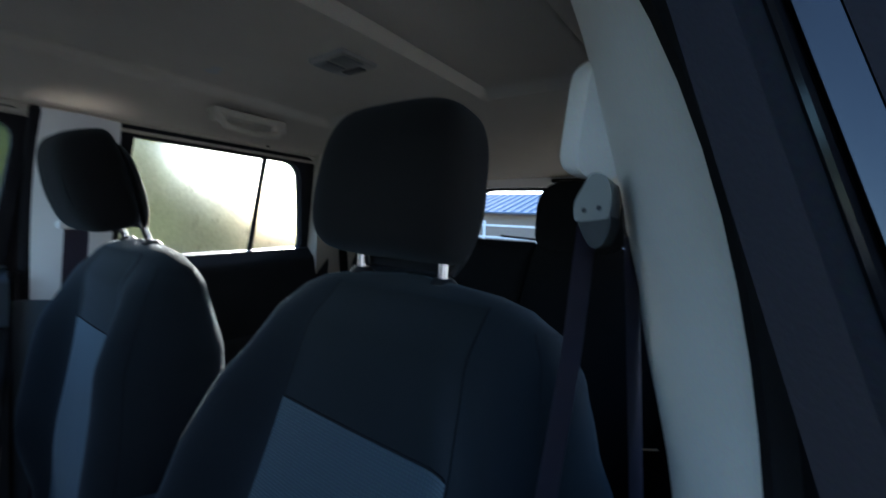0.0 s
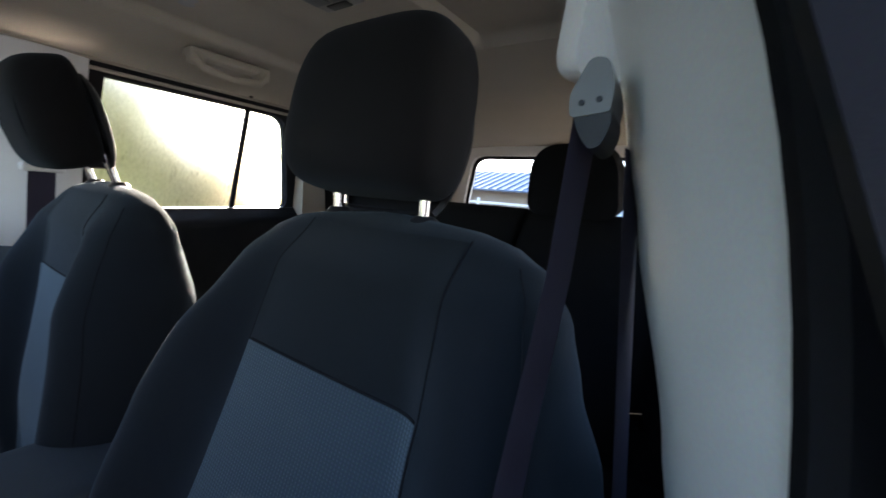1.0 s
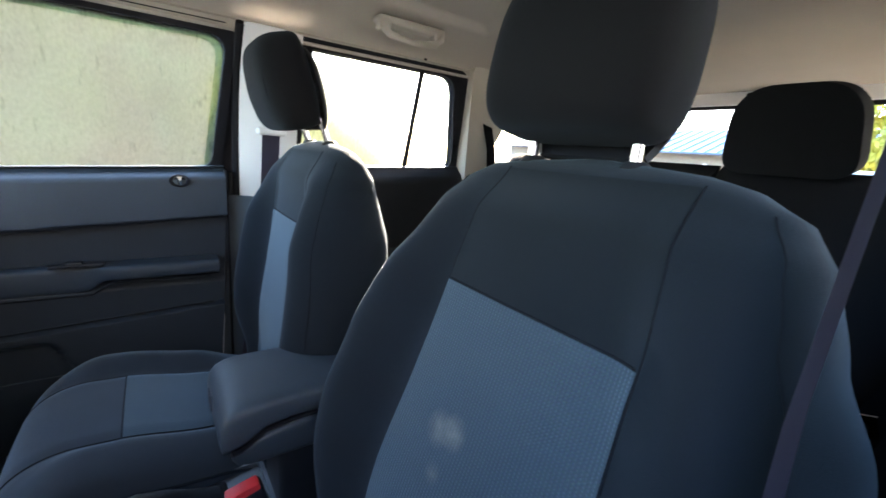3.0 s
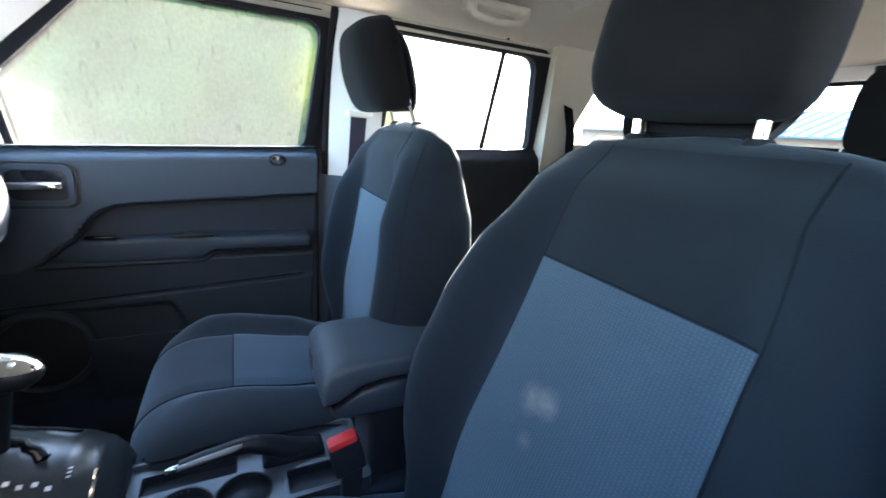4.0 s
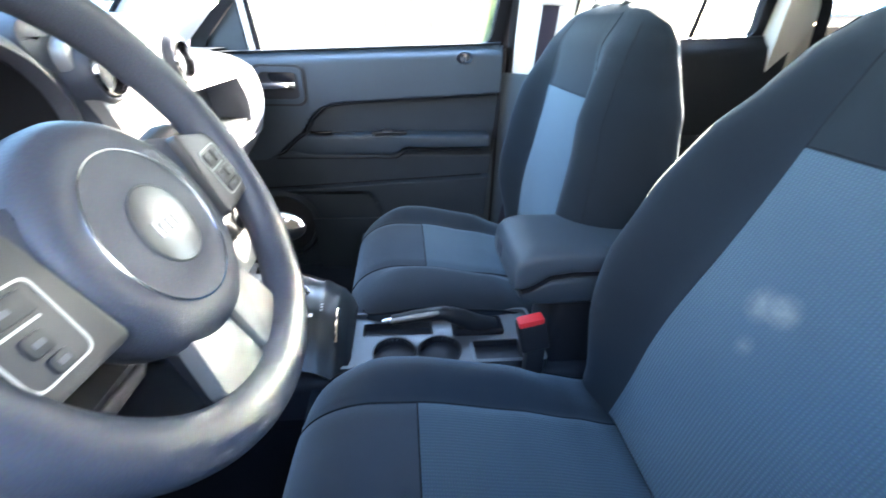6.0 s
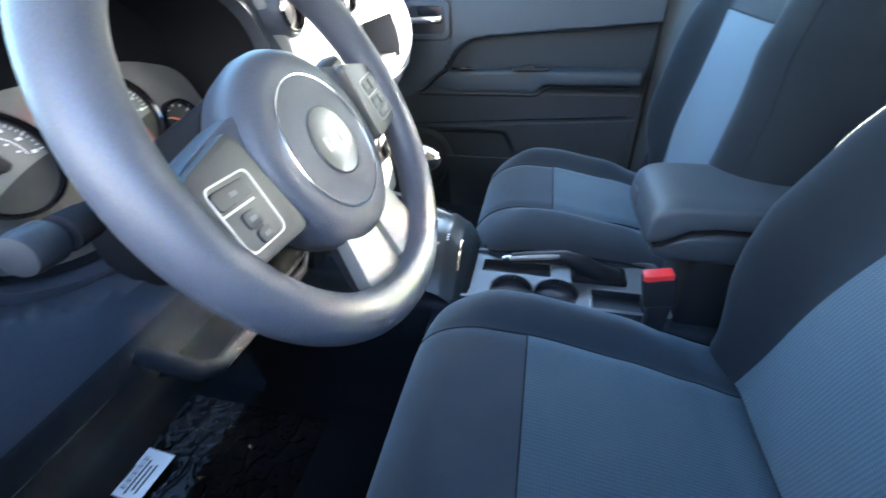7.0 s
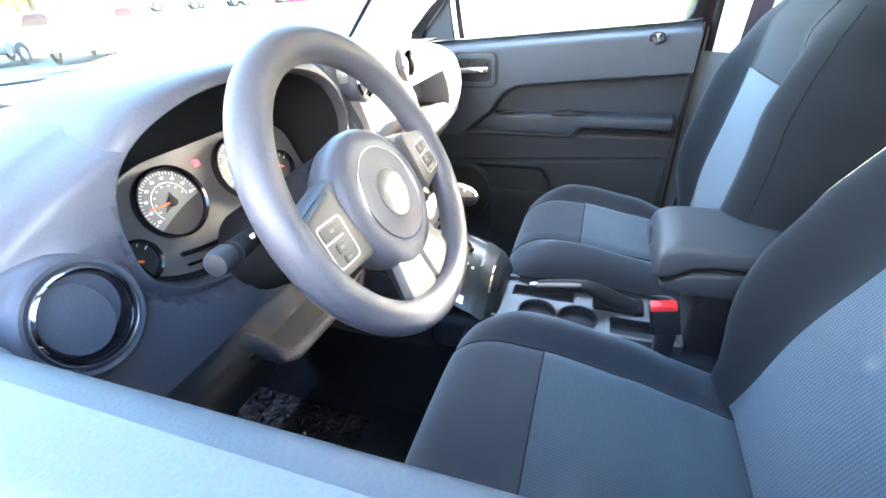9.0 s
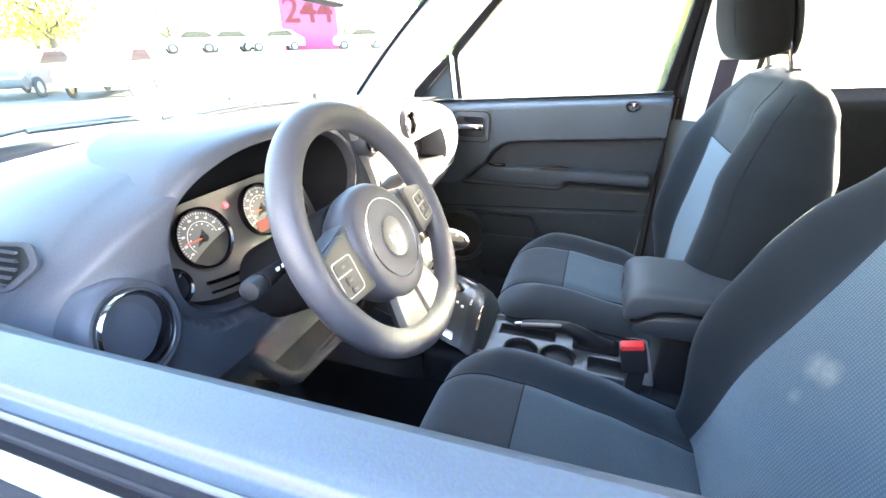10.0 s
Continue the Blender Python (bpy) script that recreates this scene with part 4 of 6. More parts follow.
def hood_scale(x, z):
    """How many times the hood's opening must grow to reach (x, z), and the height on it from -1 to 1."""
    u, w = abs(x + 0.319) / 0.187, abs(z - 1.100) / (0.110 if z > 1.1 else 0.114)
    lo, hi = 0.2, 6.0
    for _ in range(22):
        mid = (lo + hi) / 2
        if (u / mid) ** 2.78 + (w / mid) ** 2.35 > 1:
            lo = mid
        else:
            hi = mid
    return lo, min(w / lo, 1) ** 1.18 * (1 if z > 1.1 else -1)


def dash_fn(x, i):
    """The dash skin, drawn out softly towards the lip of the instrument hood."""
    line = dash_profile(x)
    a, b = line[int(i)], line[min(int(i) + 1, len(line) - 1)]
    y, z = (p + (q - p) * (i - int(i)) for p, q in zip(a, b))
    if x < 0.02 and i >= 4.5:
        grow, high = hood_scale(x, z)
        g = max(grow - 1, 0) * 0.15
        lip = 0.3835 + 0.035 * ramp(0.2, -0.9, high) + 0.12 * g + 3.6 * g * g
        k = 0.008
        h = max(k - abs(y - lip), 0) / k
        soft = min(y, lip) - h * h * k / 4
        y += (soft - y) * (1 - ramp(0.60, 0.96, high)) * ramp(4.5, 6.0, i)
    return (x, y, z)


xs_dash = spread(-0.735, 0.735, 300)
dash = base("dashboard", (0, 0.6, 0.9), "slate-grey plastic dashboard with an arched instrument hood", "dashboard", kind="structure")
dash_rows = [0, 1, 2, 3, 4] + [4 + k / 4 for k in range(1, 84)] + [25, 26, 27, 28, 29, 30]
dash_skin = sheet(dash_fn, xs_dash, dash_rows, 0.0)


def in_hood(p):
    """Whether a point lies within the opening of the instrument hood."""
    return p.y < 0.56 and p.x < 0.0 and hood_scale(p.x, p.z)[0] < 1.03


bmesh.ops.delete(dash_skin, geom=[f for f in dash_skin.faces if in_hood(f.calc_center_median())], context="FACES")
# one skin, given a darker colour below z 0.935
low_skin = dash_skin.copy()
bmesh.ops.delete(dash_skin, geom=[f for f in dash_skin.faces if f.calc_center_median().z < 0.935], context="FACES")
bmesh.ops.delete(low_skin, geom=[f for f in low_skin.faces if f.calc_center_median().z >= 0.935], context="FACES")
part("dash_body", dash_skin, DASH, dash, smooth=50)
part("lower_dash", low_skin, LOWDASH, dash, "lower part of the dash skin, darker", smooth=50)
part("shelf_mat", block((0.2245, 0.397, 1.036), (0.186, 0.062, 0.004), 0.001), DARKPL, dash, "rubber shelf liner")
part("panel_gap", tube([(x, far_face(x) + 0.0145, 0.990) for x in spread(0.13, 0.64, 40)], 0.0028, 6), DARKPL, dash)


# hood over the instruments
def hood_loop(k, grow, y):
    a = k * 2 * math.pi - math.pi / 2
    cx, cz = math.cos(a), math.sin(a)
    up = 0.110 if cz > 0 else 0.114
    return Vector((-0.319 + (0.187 + grow) * abs(cx) ** 0.72 * (1 if cx >= 0 else -1), y + 0.035 * ramp(0.2, -0.9, cz) + 0.013 * ramp(-0.4, -1.0, cx) * (1 - ramp(0.2, -0.9, cz)), 1.100 + (up + grow * 0.8) * abs(cz) ** 0.85 * (1 if cz >= 0 else -1)))


def hood_fn(k, s):
    prof = [(0.080, 0.452), (0.056, 0.416), (0.036, 0.396), (0.020, 0.386), (0.009, 0.379), (0.0, 0.3745), (-0.004, 0.385), (-0.006, 0.53)]
    g, y = prof[int(s)]
    top = ramp(0.45, 0.97, math.sin(k * 2 * math.pi - math.pi / 2))
    if g > 0:
        near = hood_loop(k, g * 0.24, 0.3735 + 0.13 * g)
        lift, back = {0.009: (0.008, 0.3765), 0.020: (0.015, 0.382), 0.036: (0.020, 0.394), 0.056: (0.022, 0.430), 0.080: (0.018, 0.580)}[g]
        far = hood_loop(k, lift, back)
        return near.lerp(far, top)
    return hood_loop(k, g, y)


part("instrument_hood", sheet(hood_fn, spread(0, 1, 90), list(range(8))), DASH, dash, "arched hood round the instruments", smooth=60)
part("hood_lining", sheet(lambda k, t: hood_loop(k, -0.007, 0.388 + 0.14 * t), spread(0, 1, 80), spread(0, 1, 4)), MATTE, dash)
part("cluster_back", closed_loft([[hood_loop(k, -0.0065, y) for k in spread(0, 79 / 80, 80)] for y in (0.512, 0.528)]), MATTE, dash)

# instruments
def on_cluster(x, z, lift=0.0):
    """A disc's pose on the instrument face, looking back at the driver."""
    return pose(x, 0.462 - lift + (z - 1.085) * 0.28, z, 90 - 16, 0, 0)


cluster = part("cluster_plate", slab(rounded([(-0.150, -0.108), (0.150, -0.108), (0.165, -0.06), (0.155, 0.030), (0.09, 0.053), (-0.09, 0.053), (-0.155, 0.030), (-0.165, -0.06)], 0.025), 0.004, on_cluster(-0.325, 1.080, -0.012)), surface("instrument_plate", (0.115, 0.11, 0.106), 0.42, metal=0.25), dash, "satin grey instrument plate")
DIAL_GREY = surface("dial_grey", (0.13, 0.13, 0.125), 0.5)
NEEDLE = surface("orange_needle", (0.9, 0.13, 0.02), 0.4)


def gauge(gx, gz, gr):
    """A round dial: black well, grey scale field over a black lower window, white marks and an orange needle."""
    m = on_cluster(gx, gz)
    large = gr > 0.03
    part("gauge_ring", lathe([(gr + 0.001, 0), (gr + 0.001, 0.009), (gr + 0.0035, 0.011), (gr + 0.0045, 0.009), (gr + 0.0045, 0)], m, 48), GLOSSBLK, cluster, "gloss black gauge rim")
    part("gauge_face", lathe([(0.001, 0.001), (gr + 0.001, 0.001), (gr + 0.001, 0.003), (0.001, 0.003)], m, 48), DARKPL, cluster, "black dial")
    if large:
        field = [(gr * 0.96 * math.cos(a), gr * 0.96 * math.sin(a)) for a in spread(-0.10, math.pi + 0.72, 44)]
        (ax, ay), (bx, by) = field[-1], field[0]
        low = [(ax * (1 - k) ** 2 + gr * 0.30 * k * (1 - k) + bx * k * k, ay * (1 - k) ** 2 - gr * 0.46 * k * (1 - k) + by * k * k) for k in spread(0.08, 0.92, 12)]
        part("dial_field", slab(field + low, 0.0004, m @ pose(0, 0, 0.0031)), DIAL_GREY, cluster, "grey dial field")
        part("dial_arc", tube([m @ Vector((gr * 0.60 * math.cos(a), gr * 0.60 * math.sin(a), 0.0037)) for a in spread(0.05, math.pi + 0.62, 34)], 0.0004, 5), WHITE, cluster)
        part("dial_patch", slab([(-gr * 0.36, -gr * 0.22), (gr * 0.20, -gr * 0.05), (gr * 0.10, gr * 0.30)], 0.0004, m @ pose(0, 0, 0.0036)), DARKPL, cluster)
        part("needle_hub", lathe([(0.001, 0.003), (0.0055, 0.003), (0.005, 0.008), (0.001, 0.009)], m, 20), DARKPL, cluster)
    count, sweep = (33, 205) if large else (5, 120)
    for k in range(count):
        a = radians((208 if large else 150) - k * sweep / (count - 1))
        main = k % 4 == 0
        part("tick", block((0, 0, 0), (0.0042 if main else 0.0026, 0.0010 if main else 0.0006, 0.0005), 0), WHITE, cluster).matrix_world = m @ pose(0, 0, 0.0037) @ pose(0, 0, 0, 0, 0, math.degrees(a)) @ pose(gr * 0.90, 0, 0)
        if large and main:
            part("dial_figure", block((0, 0, 0), (0.0042, 0.0026, 0.0005), 0), WHITE, cluster).matrix_world = m @ pose(gr * 0.75 * math.cos(a), gr * 0.75 * math.sin(a), 0.0037)
        if large and k % 4 == 2:
            part("dial_figure", block((0, 0, 0), (0.0020, 0.0015, 0.0005), 0), WHITE, cluster).matrix_world = m @ pose(gr * 0.50 * math.cos(a), gr * 0.50 * math.sin(a), 0.0037)
    needle = slab([(-0.004, -0.0013), (gr * 0.80, -0.0006), (gr * 0.80, 0.0006), (-0.004, 0.0013)], 0.0016, m @ pose(0, 0, 0.006, 0, 0, 176 if large else 150))
    part("needle", needle, NEEDLE, cluster, "orange needle")


gauge(-0.404, 1.0855, 0.038)
gauge(-0.289, 1.0855, 0.038)
gauge(-0.474, 1.048, 0.020)
gauge(-0.222, 1.062, 0.020)

for z0, r in ((1.036, 0.0028), (1.022, 0.0020)):
    part("trim_arc", tube([on_cluster(x, z0 - 0.0156 * (1 - ((x + 0.345) / 0.1) ** 2), 0.004).translation for x in spread(-0.43, -0.27, 20)], r, 8), GLOSSBLK, cluster, "gloss black trim arc")
WARN = surface("red_lamp", (0.8, 0.02, 0.03), 0.4)
WARN.node_tree.nodes["Principled BSDF"].inputs["Emission Color"].default_value = (1, 0.03, 0.06, 1)
WARN.node_tree.nodes["Principled BSDF"].inputs["Emission Strength"].default_value = 0.05
part("warning_lamp", slab(rounded([(-0.004, -0.004), (0.004, -0.004), (0.004, 0.004), (-0.004, 0.004)], 0.002), 0.002, on_cluster(-0.348, 1.113, 0.002)), WARN, cluster, "lit red warning lamp")
part("message_window", slab(rounded([(-0.022, -0.009), (0.022, -0.009), (0.022, 0.009), (-0.022, 0.009)], 0.004), 0.001, on_cluster(-0.289, 1.0855) @ pose(-0.002, -0.023, 0.0038)), surface("dim_red_display", (0.22, 0.02, 0.02), 0.3), cluster, "dim red display")

# round side vents
def round_vent(x, y, z, r, tilt, turn, name="air_vent"):
    v = base(name, (x, y, z), "round air vent with a chrome ring and a turned louvre disc", "air vent", "air vents")
    m = pose(x, y, z, 90 - tilt, 0, turn)
    part("bezel", lathe([(r * 0.98, -0.02), (r * 0.99, 0.003), (r * 1.04, 0.0075), (r * 1.12, 0.0085), (r * 1.22, 0.006), (r * 1.31, -0.002), (r * 1.33, -0.02)], m, 56), DASH, v)
    part("vent_ring", lathe([(r * 0.80, -0.010), (r * 0.81, 0.001), (r * 0.86, 0.007), (r * 0.90, 0.006)], m, 56), GLOSSBLK, v, "gloss black ring")
    part("chrome_ring", lathe([(r * 0.885, -0.002), (r * 0.89, 0.007), (r * 0.925, 0.0115), (r * 0.975, 0.009), (r * 1.0, -0.002)], m, 56), CHROME, v, "chrome ring")
    part("duct", lathe([(0.001, -0.03), (r * 0.86, -0.03), (r * 0.86, 0.002), (r * 0.84, 0.002), (r * 0.84, -0.028), (0.001, -0.028)], m, 40), DARKPL, v)
    disc = lathe([(0.001, -0.004), (r * 0.76, -0.004), (r * 0.78, -0.001), (r * 0.74, 0.002), (r * 0.3, 0.004), (0.001, 0.0042)], m @ pose(-r * 0.08, 0.0, -0.003, -4, -12, 0) @ Matrix.Diagonal((0.80, 0.98, 1, 1)), 40)
    part("louvre_disc", disc, DASH, v, "closed louvre disc")
    return v


round_vent(-0.569, 0.382, 1.067, 0.043, 10, 10)

# ---- steering wheel ----
WC, WT = Vector((-0.343, 0.217, 1.1078)), 27.3


def wheel_m(x=0, y=0, z=0, rx=0, ry=0, rz=0):
    """Wheel axes: x to the right, y up the wheel, z out to the driver."""
    return pose(*WC, 90 - WT, 0, 1.75) @ pose(x, y, z, rx, ry, rz)


wheel = base("steering_wheel", WC, "grey urethane steering wheel with satin lower spokes", "steering wheel")
R = 0.151
ring = [wheel_m() @ Vector((R * math.cos(a), R * math.sin(a), 0)) for a in spread(0, 2 * math.pi * 95 / 96, 96)]
part("rim", tube(ring, 0.0178, 24, True), LEATHER, wheel)
hub_m = wheel_m(-0.003, -0.018, -0.010)
hub = lathe([(0.001, -0.045), (0.062, -0.045), (0.076, -0.022), (0.0795, -0.004), (0.0785, 0.006), (0.074, 0.014), (0.067, 0.0185), (0.058, 0.0195), (0.054, 0.0188), (0.030, 0.0215), (0.001, 0.0225)], hub_m, 64)
hub_o = part("airbag_cover", hub, LEATHER, wheel, "round padded airbag cover", smooth=60)
part("cover_ring", lathe([(0.0515, 0.0175), (0.0520, 0.0205), (0.0532, 0.0205), (0.0538, 0.0175)], hub_m, 64), CHROME, hub_o, "thin chrome ring")
part("emblem", lathe([(0.001, 0.020), (0.0265, 0.020), (0.0275, 0.0225), (0.0262, 0.0232), (0.025, 0.0225), (0.001, 0.0230)], hub_m, 48), EMBLEM, hub_o, "round dull chrome emblem")
for bx, bw, bh in ((-0.0125, 0.0042, 0.011), (-0.0055, 0.0058, 0.008), (0.0025, 0.0058, 0.008), (0.0105, 0.0058, 0.008)):
    part("emblem_bar", slab(rounded([(bx - bw / 2, -0.005), (bx + bw / 2, -0.005), (bx + bw / 2, bh - 0.005), (bx - bw / 2, bh - 0.005)], 0.0015), 0.0008, hub_m @ pose(0, 0, 0.0229)), SILVER, hub_o)
for s in (-1, 1):
    # upper spokes: a padded shoulder above a satin switch pod
    sp = slab(rounded([(s * 0.055, -0.052), (s * 0.144, -0.044), (s * 0.148, 0.008), (s * 0.120, 0.022), (s * 0.060, 0.034)], 0.010), 0.028, wheel_m(0, 0, -0.028), 0.008)
    spoke = part("spoke", sp, LEATHER, wheel)
    pod = slab(rounded([(s * 0.078, -0.048), (s * 0.134, -0.043), (s * 0.139, 0.008), (s * 0.132, 0.016), (s * 0.084, 0.026)], 0.008), 0.010, wheel_m(0, 0, -0.002), 0.004)
    pod_o = part("switch_pod", pod, PODGREY, wheel, "satin grey switch pod with silver edging")
    m = wheel_m(s * 0.114, -0.0155, 0.0075) @ pose(0, 0, 0, 0, 0, s * 4)
    box_o = rounded([(-0.018, -0.021), (0.018, -0.021), (0.0185, 0.021), (-0.0175, 0.021)], (0.007, 0.007, 0.005, 0.005))
    part("pod_edging", ring_frame(box_o, [(a * 0.93, b * 0.945) for a, b in box_o], 0.0012, m), SILVER, pod_o)
    part("pod_divider", slab([(-0.0165, 0.0035), (0.010, 0.0035), (0.010, 0.0048), (-0.0165, 0.0048)], 0.0012, m), SILVER, pod_o)
    keys = ((-0.002, 0.012, 0.028, 0.011), (-0.001, -0.0045, 0.012, 0.010), (0.001, -0.0155, 0.012, 0.008)) if s < 0 else ((-0.008, 0.012, 0.013, 0.011), (0.008, 0.012, 0.013, 0.011), (-0.008, -0.004, 0.013, 0.010), (0.008, -0.004, 0.013, 0.010), (0, -0.0155, 0.028, 0.007))
    for bx, by, bw, bh in keys:
        key = part("button", slab(rounded([(bx - bw / 2, by - bh / 2), (bx + bw / 2, by - bh / 2), (bx + bw / 2, by + bh / 2), (bx - bw / 2, by + bh / 2)], 0.003), 0.0022, m, 0.0008), PODKEY, pod_o)
        part("button_mark", slab(rounded([(bx - 0.003, by - 0.0013), (bx + 0.003, by - 0.0013), (bx + 0.003, by + 0.0013), (bx - 0.003, by + 0.0013)], 0.0008), 0.0003, m @ pose(0, 0, 0.0022)), EDGE, pod_o)
for s in (-1, 1):
    leg = slab(rounded([(s * 0.004, -0.080), (s * 0.046, -0.070), (s * 0.060, -0.118), (s * 0.052, -0.142), (s * 0.020, -0.147), (s * 0.004, -0.1475)], 0.005), 0.012, wheel_m(0, 0, -0.012), 0.004)
    part("lower_spoke", leg, SPOKE, wheel, "satin silver lower spoke")
part("spoke_back", slab(rounded([(-0.045, -0.070), (0.045, -0.070), (0.058, -0.140), (-0.058, -0.140)], 0.006), 0.008, wheel_m(0, 0, -0.022)), DARKPL, wheel)

column = base("steering_column", (WC.x, 0.35, 1.0), "dark steering column shroud with two stalks", "steering column")
part("shroud", lathe([(0.001, -0.22), (0.058, -0.22), (0.064, -0.05), (0.05, -0.04), (0.001, -0.04)], wheel_m(0, -0.01, 0), 32), MATTE, column)
stalk = part("turn_stalk", tube([(-0.36, 0.30, 1.085), (-0.44, 0.287, 1.095), (-0.475, 0.280, 1.100), (-0.484, 0.277, 1.1015), (-0.4845, 0.2768, 1.1015), (-0.50, 0.2735, 1.1035)], [0.006, 0.0075, 0.009, 0.009, 0.0098, 0.0102], 24), MATTE, column, "turn signal stalk")
part("stalk_knob", tube([(-0.506, 0.2722, 1.1045), (-0.508, 0.2717, 1.1048), (-0.520, 0.2685, 1.1065), (-0.5245, 0.2675, 1.107), (-0.526, 0.267, 1.1073)], [0.0100, 0.0110, 0.0110, 0.0098, 0.006], 28), LOWDASH, stalk, "ribbed grey end knob")
for k in range(3):
    part("stalk_mark", block((-0.455 - k * 0.012, 0.2750 - k * 0.0025, 1.1045 + k * 0.0015), (0.005, 0.0012, 0.004), 0), WHITE, stalk)
wiper_stalk = part("wiper_stalk", tube([(-0.28, 0.30, 1.085), (-0.20, 0.29, 1.100), (-0.165, 0.285, 1.108), (-0.15, 0.282, 1.110)], [0.008, 0.010, 0.013, 0.011], 20), DARKPL, column, "wiper stalk")

# ---- centre stack and console ----
stack = base("centre_stack", (0.0, 0.37, 0.95), "satin silver centre stack with radio and heater knobs", "centre stack")


def stack_m(x, z, lift=0.0):
    return pose(x, 0.353 - lift + (z - 1.05) * 0.18, z, 90 - 10, 0, 0)


stack_line = [(-0.088, -0.22), (0.088, -0.22), (0.097, 0.05), (0.130, 0.135), (0.10, 0.155), (-0.10, 0.155), (-0.130, 0.135), (-0.097, 0.05)]
part("surround", slab(rounded([(x * 1.22, y * 1.04) for x, y in stack_line], 0.03), 0.085, stack_m(0.0, 1.05, -0.095), 0.022), DASH, stack, "slate flank of the stack")
part("fascia", slab(rounded(stack_line, 0.022), 0.02, stack_m(0.0, 1.05, -0.015), 0.006), SILVER, stack, "satin silver fascia")
for s in (-1, 1):
    part("flank_seam", tube([stack_m(s * (0.150 - 0.050 * k - 0.02 * k * k), 1.192 - 0.12 * k, -0.0415 + 0.020 * k).translation for k in spread(0, 1, 16)], 0.0016, 6), DARKPL, stack)
radio = part("radio", slab(rounded([(-0.088, -0.03), (0.088, -0.03), (0.088, 0.03), (-0.088, 0.03)], 0.006), 0.005, stack_m(0.0, 1.055, 0.004), 0.002), DARKPL, stack, "dark radio front")
part("radio_display", slab(rounded([(-0.045, -0.010), (0.045, -0.010), (0.045, 0.012), (-0.045, 0.012)], 0.003), 0.001, stack_m(0.0, 1.062, 0.0092)), GLOSSBLK, radio)
for x in (-0.066, 0.066):
    part("radio_knob", lathe([(0.001, 0), (0.013, 0), (0.012, 0.014), (0.001, 0.016)], stack_m(x, 1.052, 0.008), 20), SILVER, radio)
for k in range(6):
    part("radio_button", slab(rounded([(-0.006, -0.003), (0.006, -0.003), (0.006, 0.003), (-0.006, 0.003)], 0.001), 0.002, stack_m(-0.038 + k * 0.015, 1.037, 0.009), 0.0006), SILVER, radio)
for z in (1.010, 0.965):
    part("slot", slab(rounded([(-0.085, -0.002), (0.085, -0.002), (0.085, 0.002), (-0.085, 0.002)], 0.001), 0.002, stack_m(0.0, z, 0.004)), DARKPL, stack)
for x in (-0.062, 0.0, 0.062):
    kn = part("heater_knob", lathe([(0.001, 0), (0.024, 0), (0.022, 0.010), (0.014, 0.013), (0.013, 0.020), (0.001, 0.022)], stack_m(x, 0.925, 0.004), 28), DARKPL, stack)
    part("knob_ring", lathe([(0.024, 0), (0.027, 0), (0.027, 0.004), (0.024, 0.005)], stack_m(x, 0.925, 0.004), 28), SILVER, kn)
for x in (-0.088, 0.088):
    round_vent(x, 0.366, 1.162, 0.026, 4, 0)

console = base("centre_console", (0.01, 0.0, 0.5), "slate centre console with silver edging and cup holders", "console")
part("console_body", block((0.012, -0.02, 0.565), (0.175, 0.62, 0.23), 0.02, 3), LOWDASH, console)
PLATE_Z = [(0.145, 0.715), (0.155, 0.742), (0.17, 0.762), (0.20, 0.780), (0.25, 0.798), (0.30, 0.815), (0.40, 0.845)]


def plate_z(x, y):
    """Top of the domed shift plate; x from its middle line."""
    return curve_at(PLATE_Z, y) + 0.25 * x - 4.0 * x * x


def on_plate(x, y, dz=0.006):
    return Vector((0.015 + x, y, plate_z(x, y) + dz))


part("shift_plate", sheet(lambda x, y: on_plate(x, y, 0.0), spread(-0.10, 0.10, 36), spread(0.146, 0.40, 60), 0.01), PLATE, console, "domed satin black shift plate")
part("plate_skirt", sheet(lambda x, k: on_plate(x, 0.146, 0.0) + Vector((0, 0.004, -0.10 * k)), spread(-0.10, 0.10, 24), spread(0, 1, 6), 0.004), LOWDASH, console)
tray_o = rounded([(-0.066, -0.200), (0.088, -0.200), (0.088, 0.166), (-0.066, 0.166)], 0.012)
part("tray_rim", ring_frame(tray_o, [(x + (0.006 if x < 0 else -0.006), y + (0.006 if y < 0 else -0.006)) for x, y in tray_o], 0.030, pose(0, 0, 0.672)), EDGE, console, "satin slate tray rim")


def tray_top(x, y):
    """Top of the tray between its hollows."""
    z = 0.694
    for cx, cy, r in ((-0.022, 0.070, 0.037), (-0.020, -0.012, 0.037)):
        z -= 0.050 * (1 - ramp(r - 0.003, r + 0.002, math.hypot(x - cx, y - cy)))
    for x0, x1, y0, y1 in ((0.026, 0.060, 0.000, 0.128), (-0.052, -0.002, -0.160, -0.074)):
        z -= 0.032 * ramp(x0 - 0.002, x0 + 0.002, x) * (1 - ramp(x1 - 0.002, x1 + 0.002, x)) * ramp(y0 - 0.002, y0 + 0.002, y) * (1 - ramp(y1 - 0.002, y1 + 0.002, y))
    return max(z, 0.64)


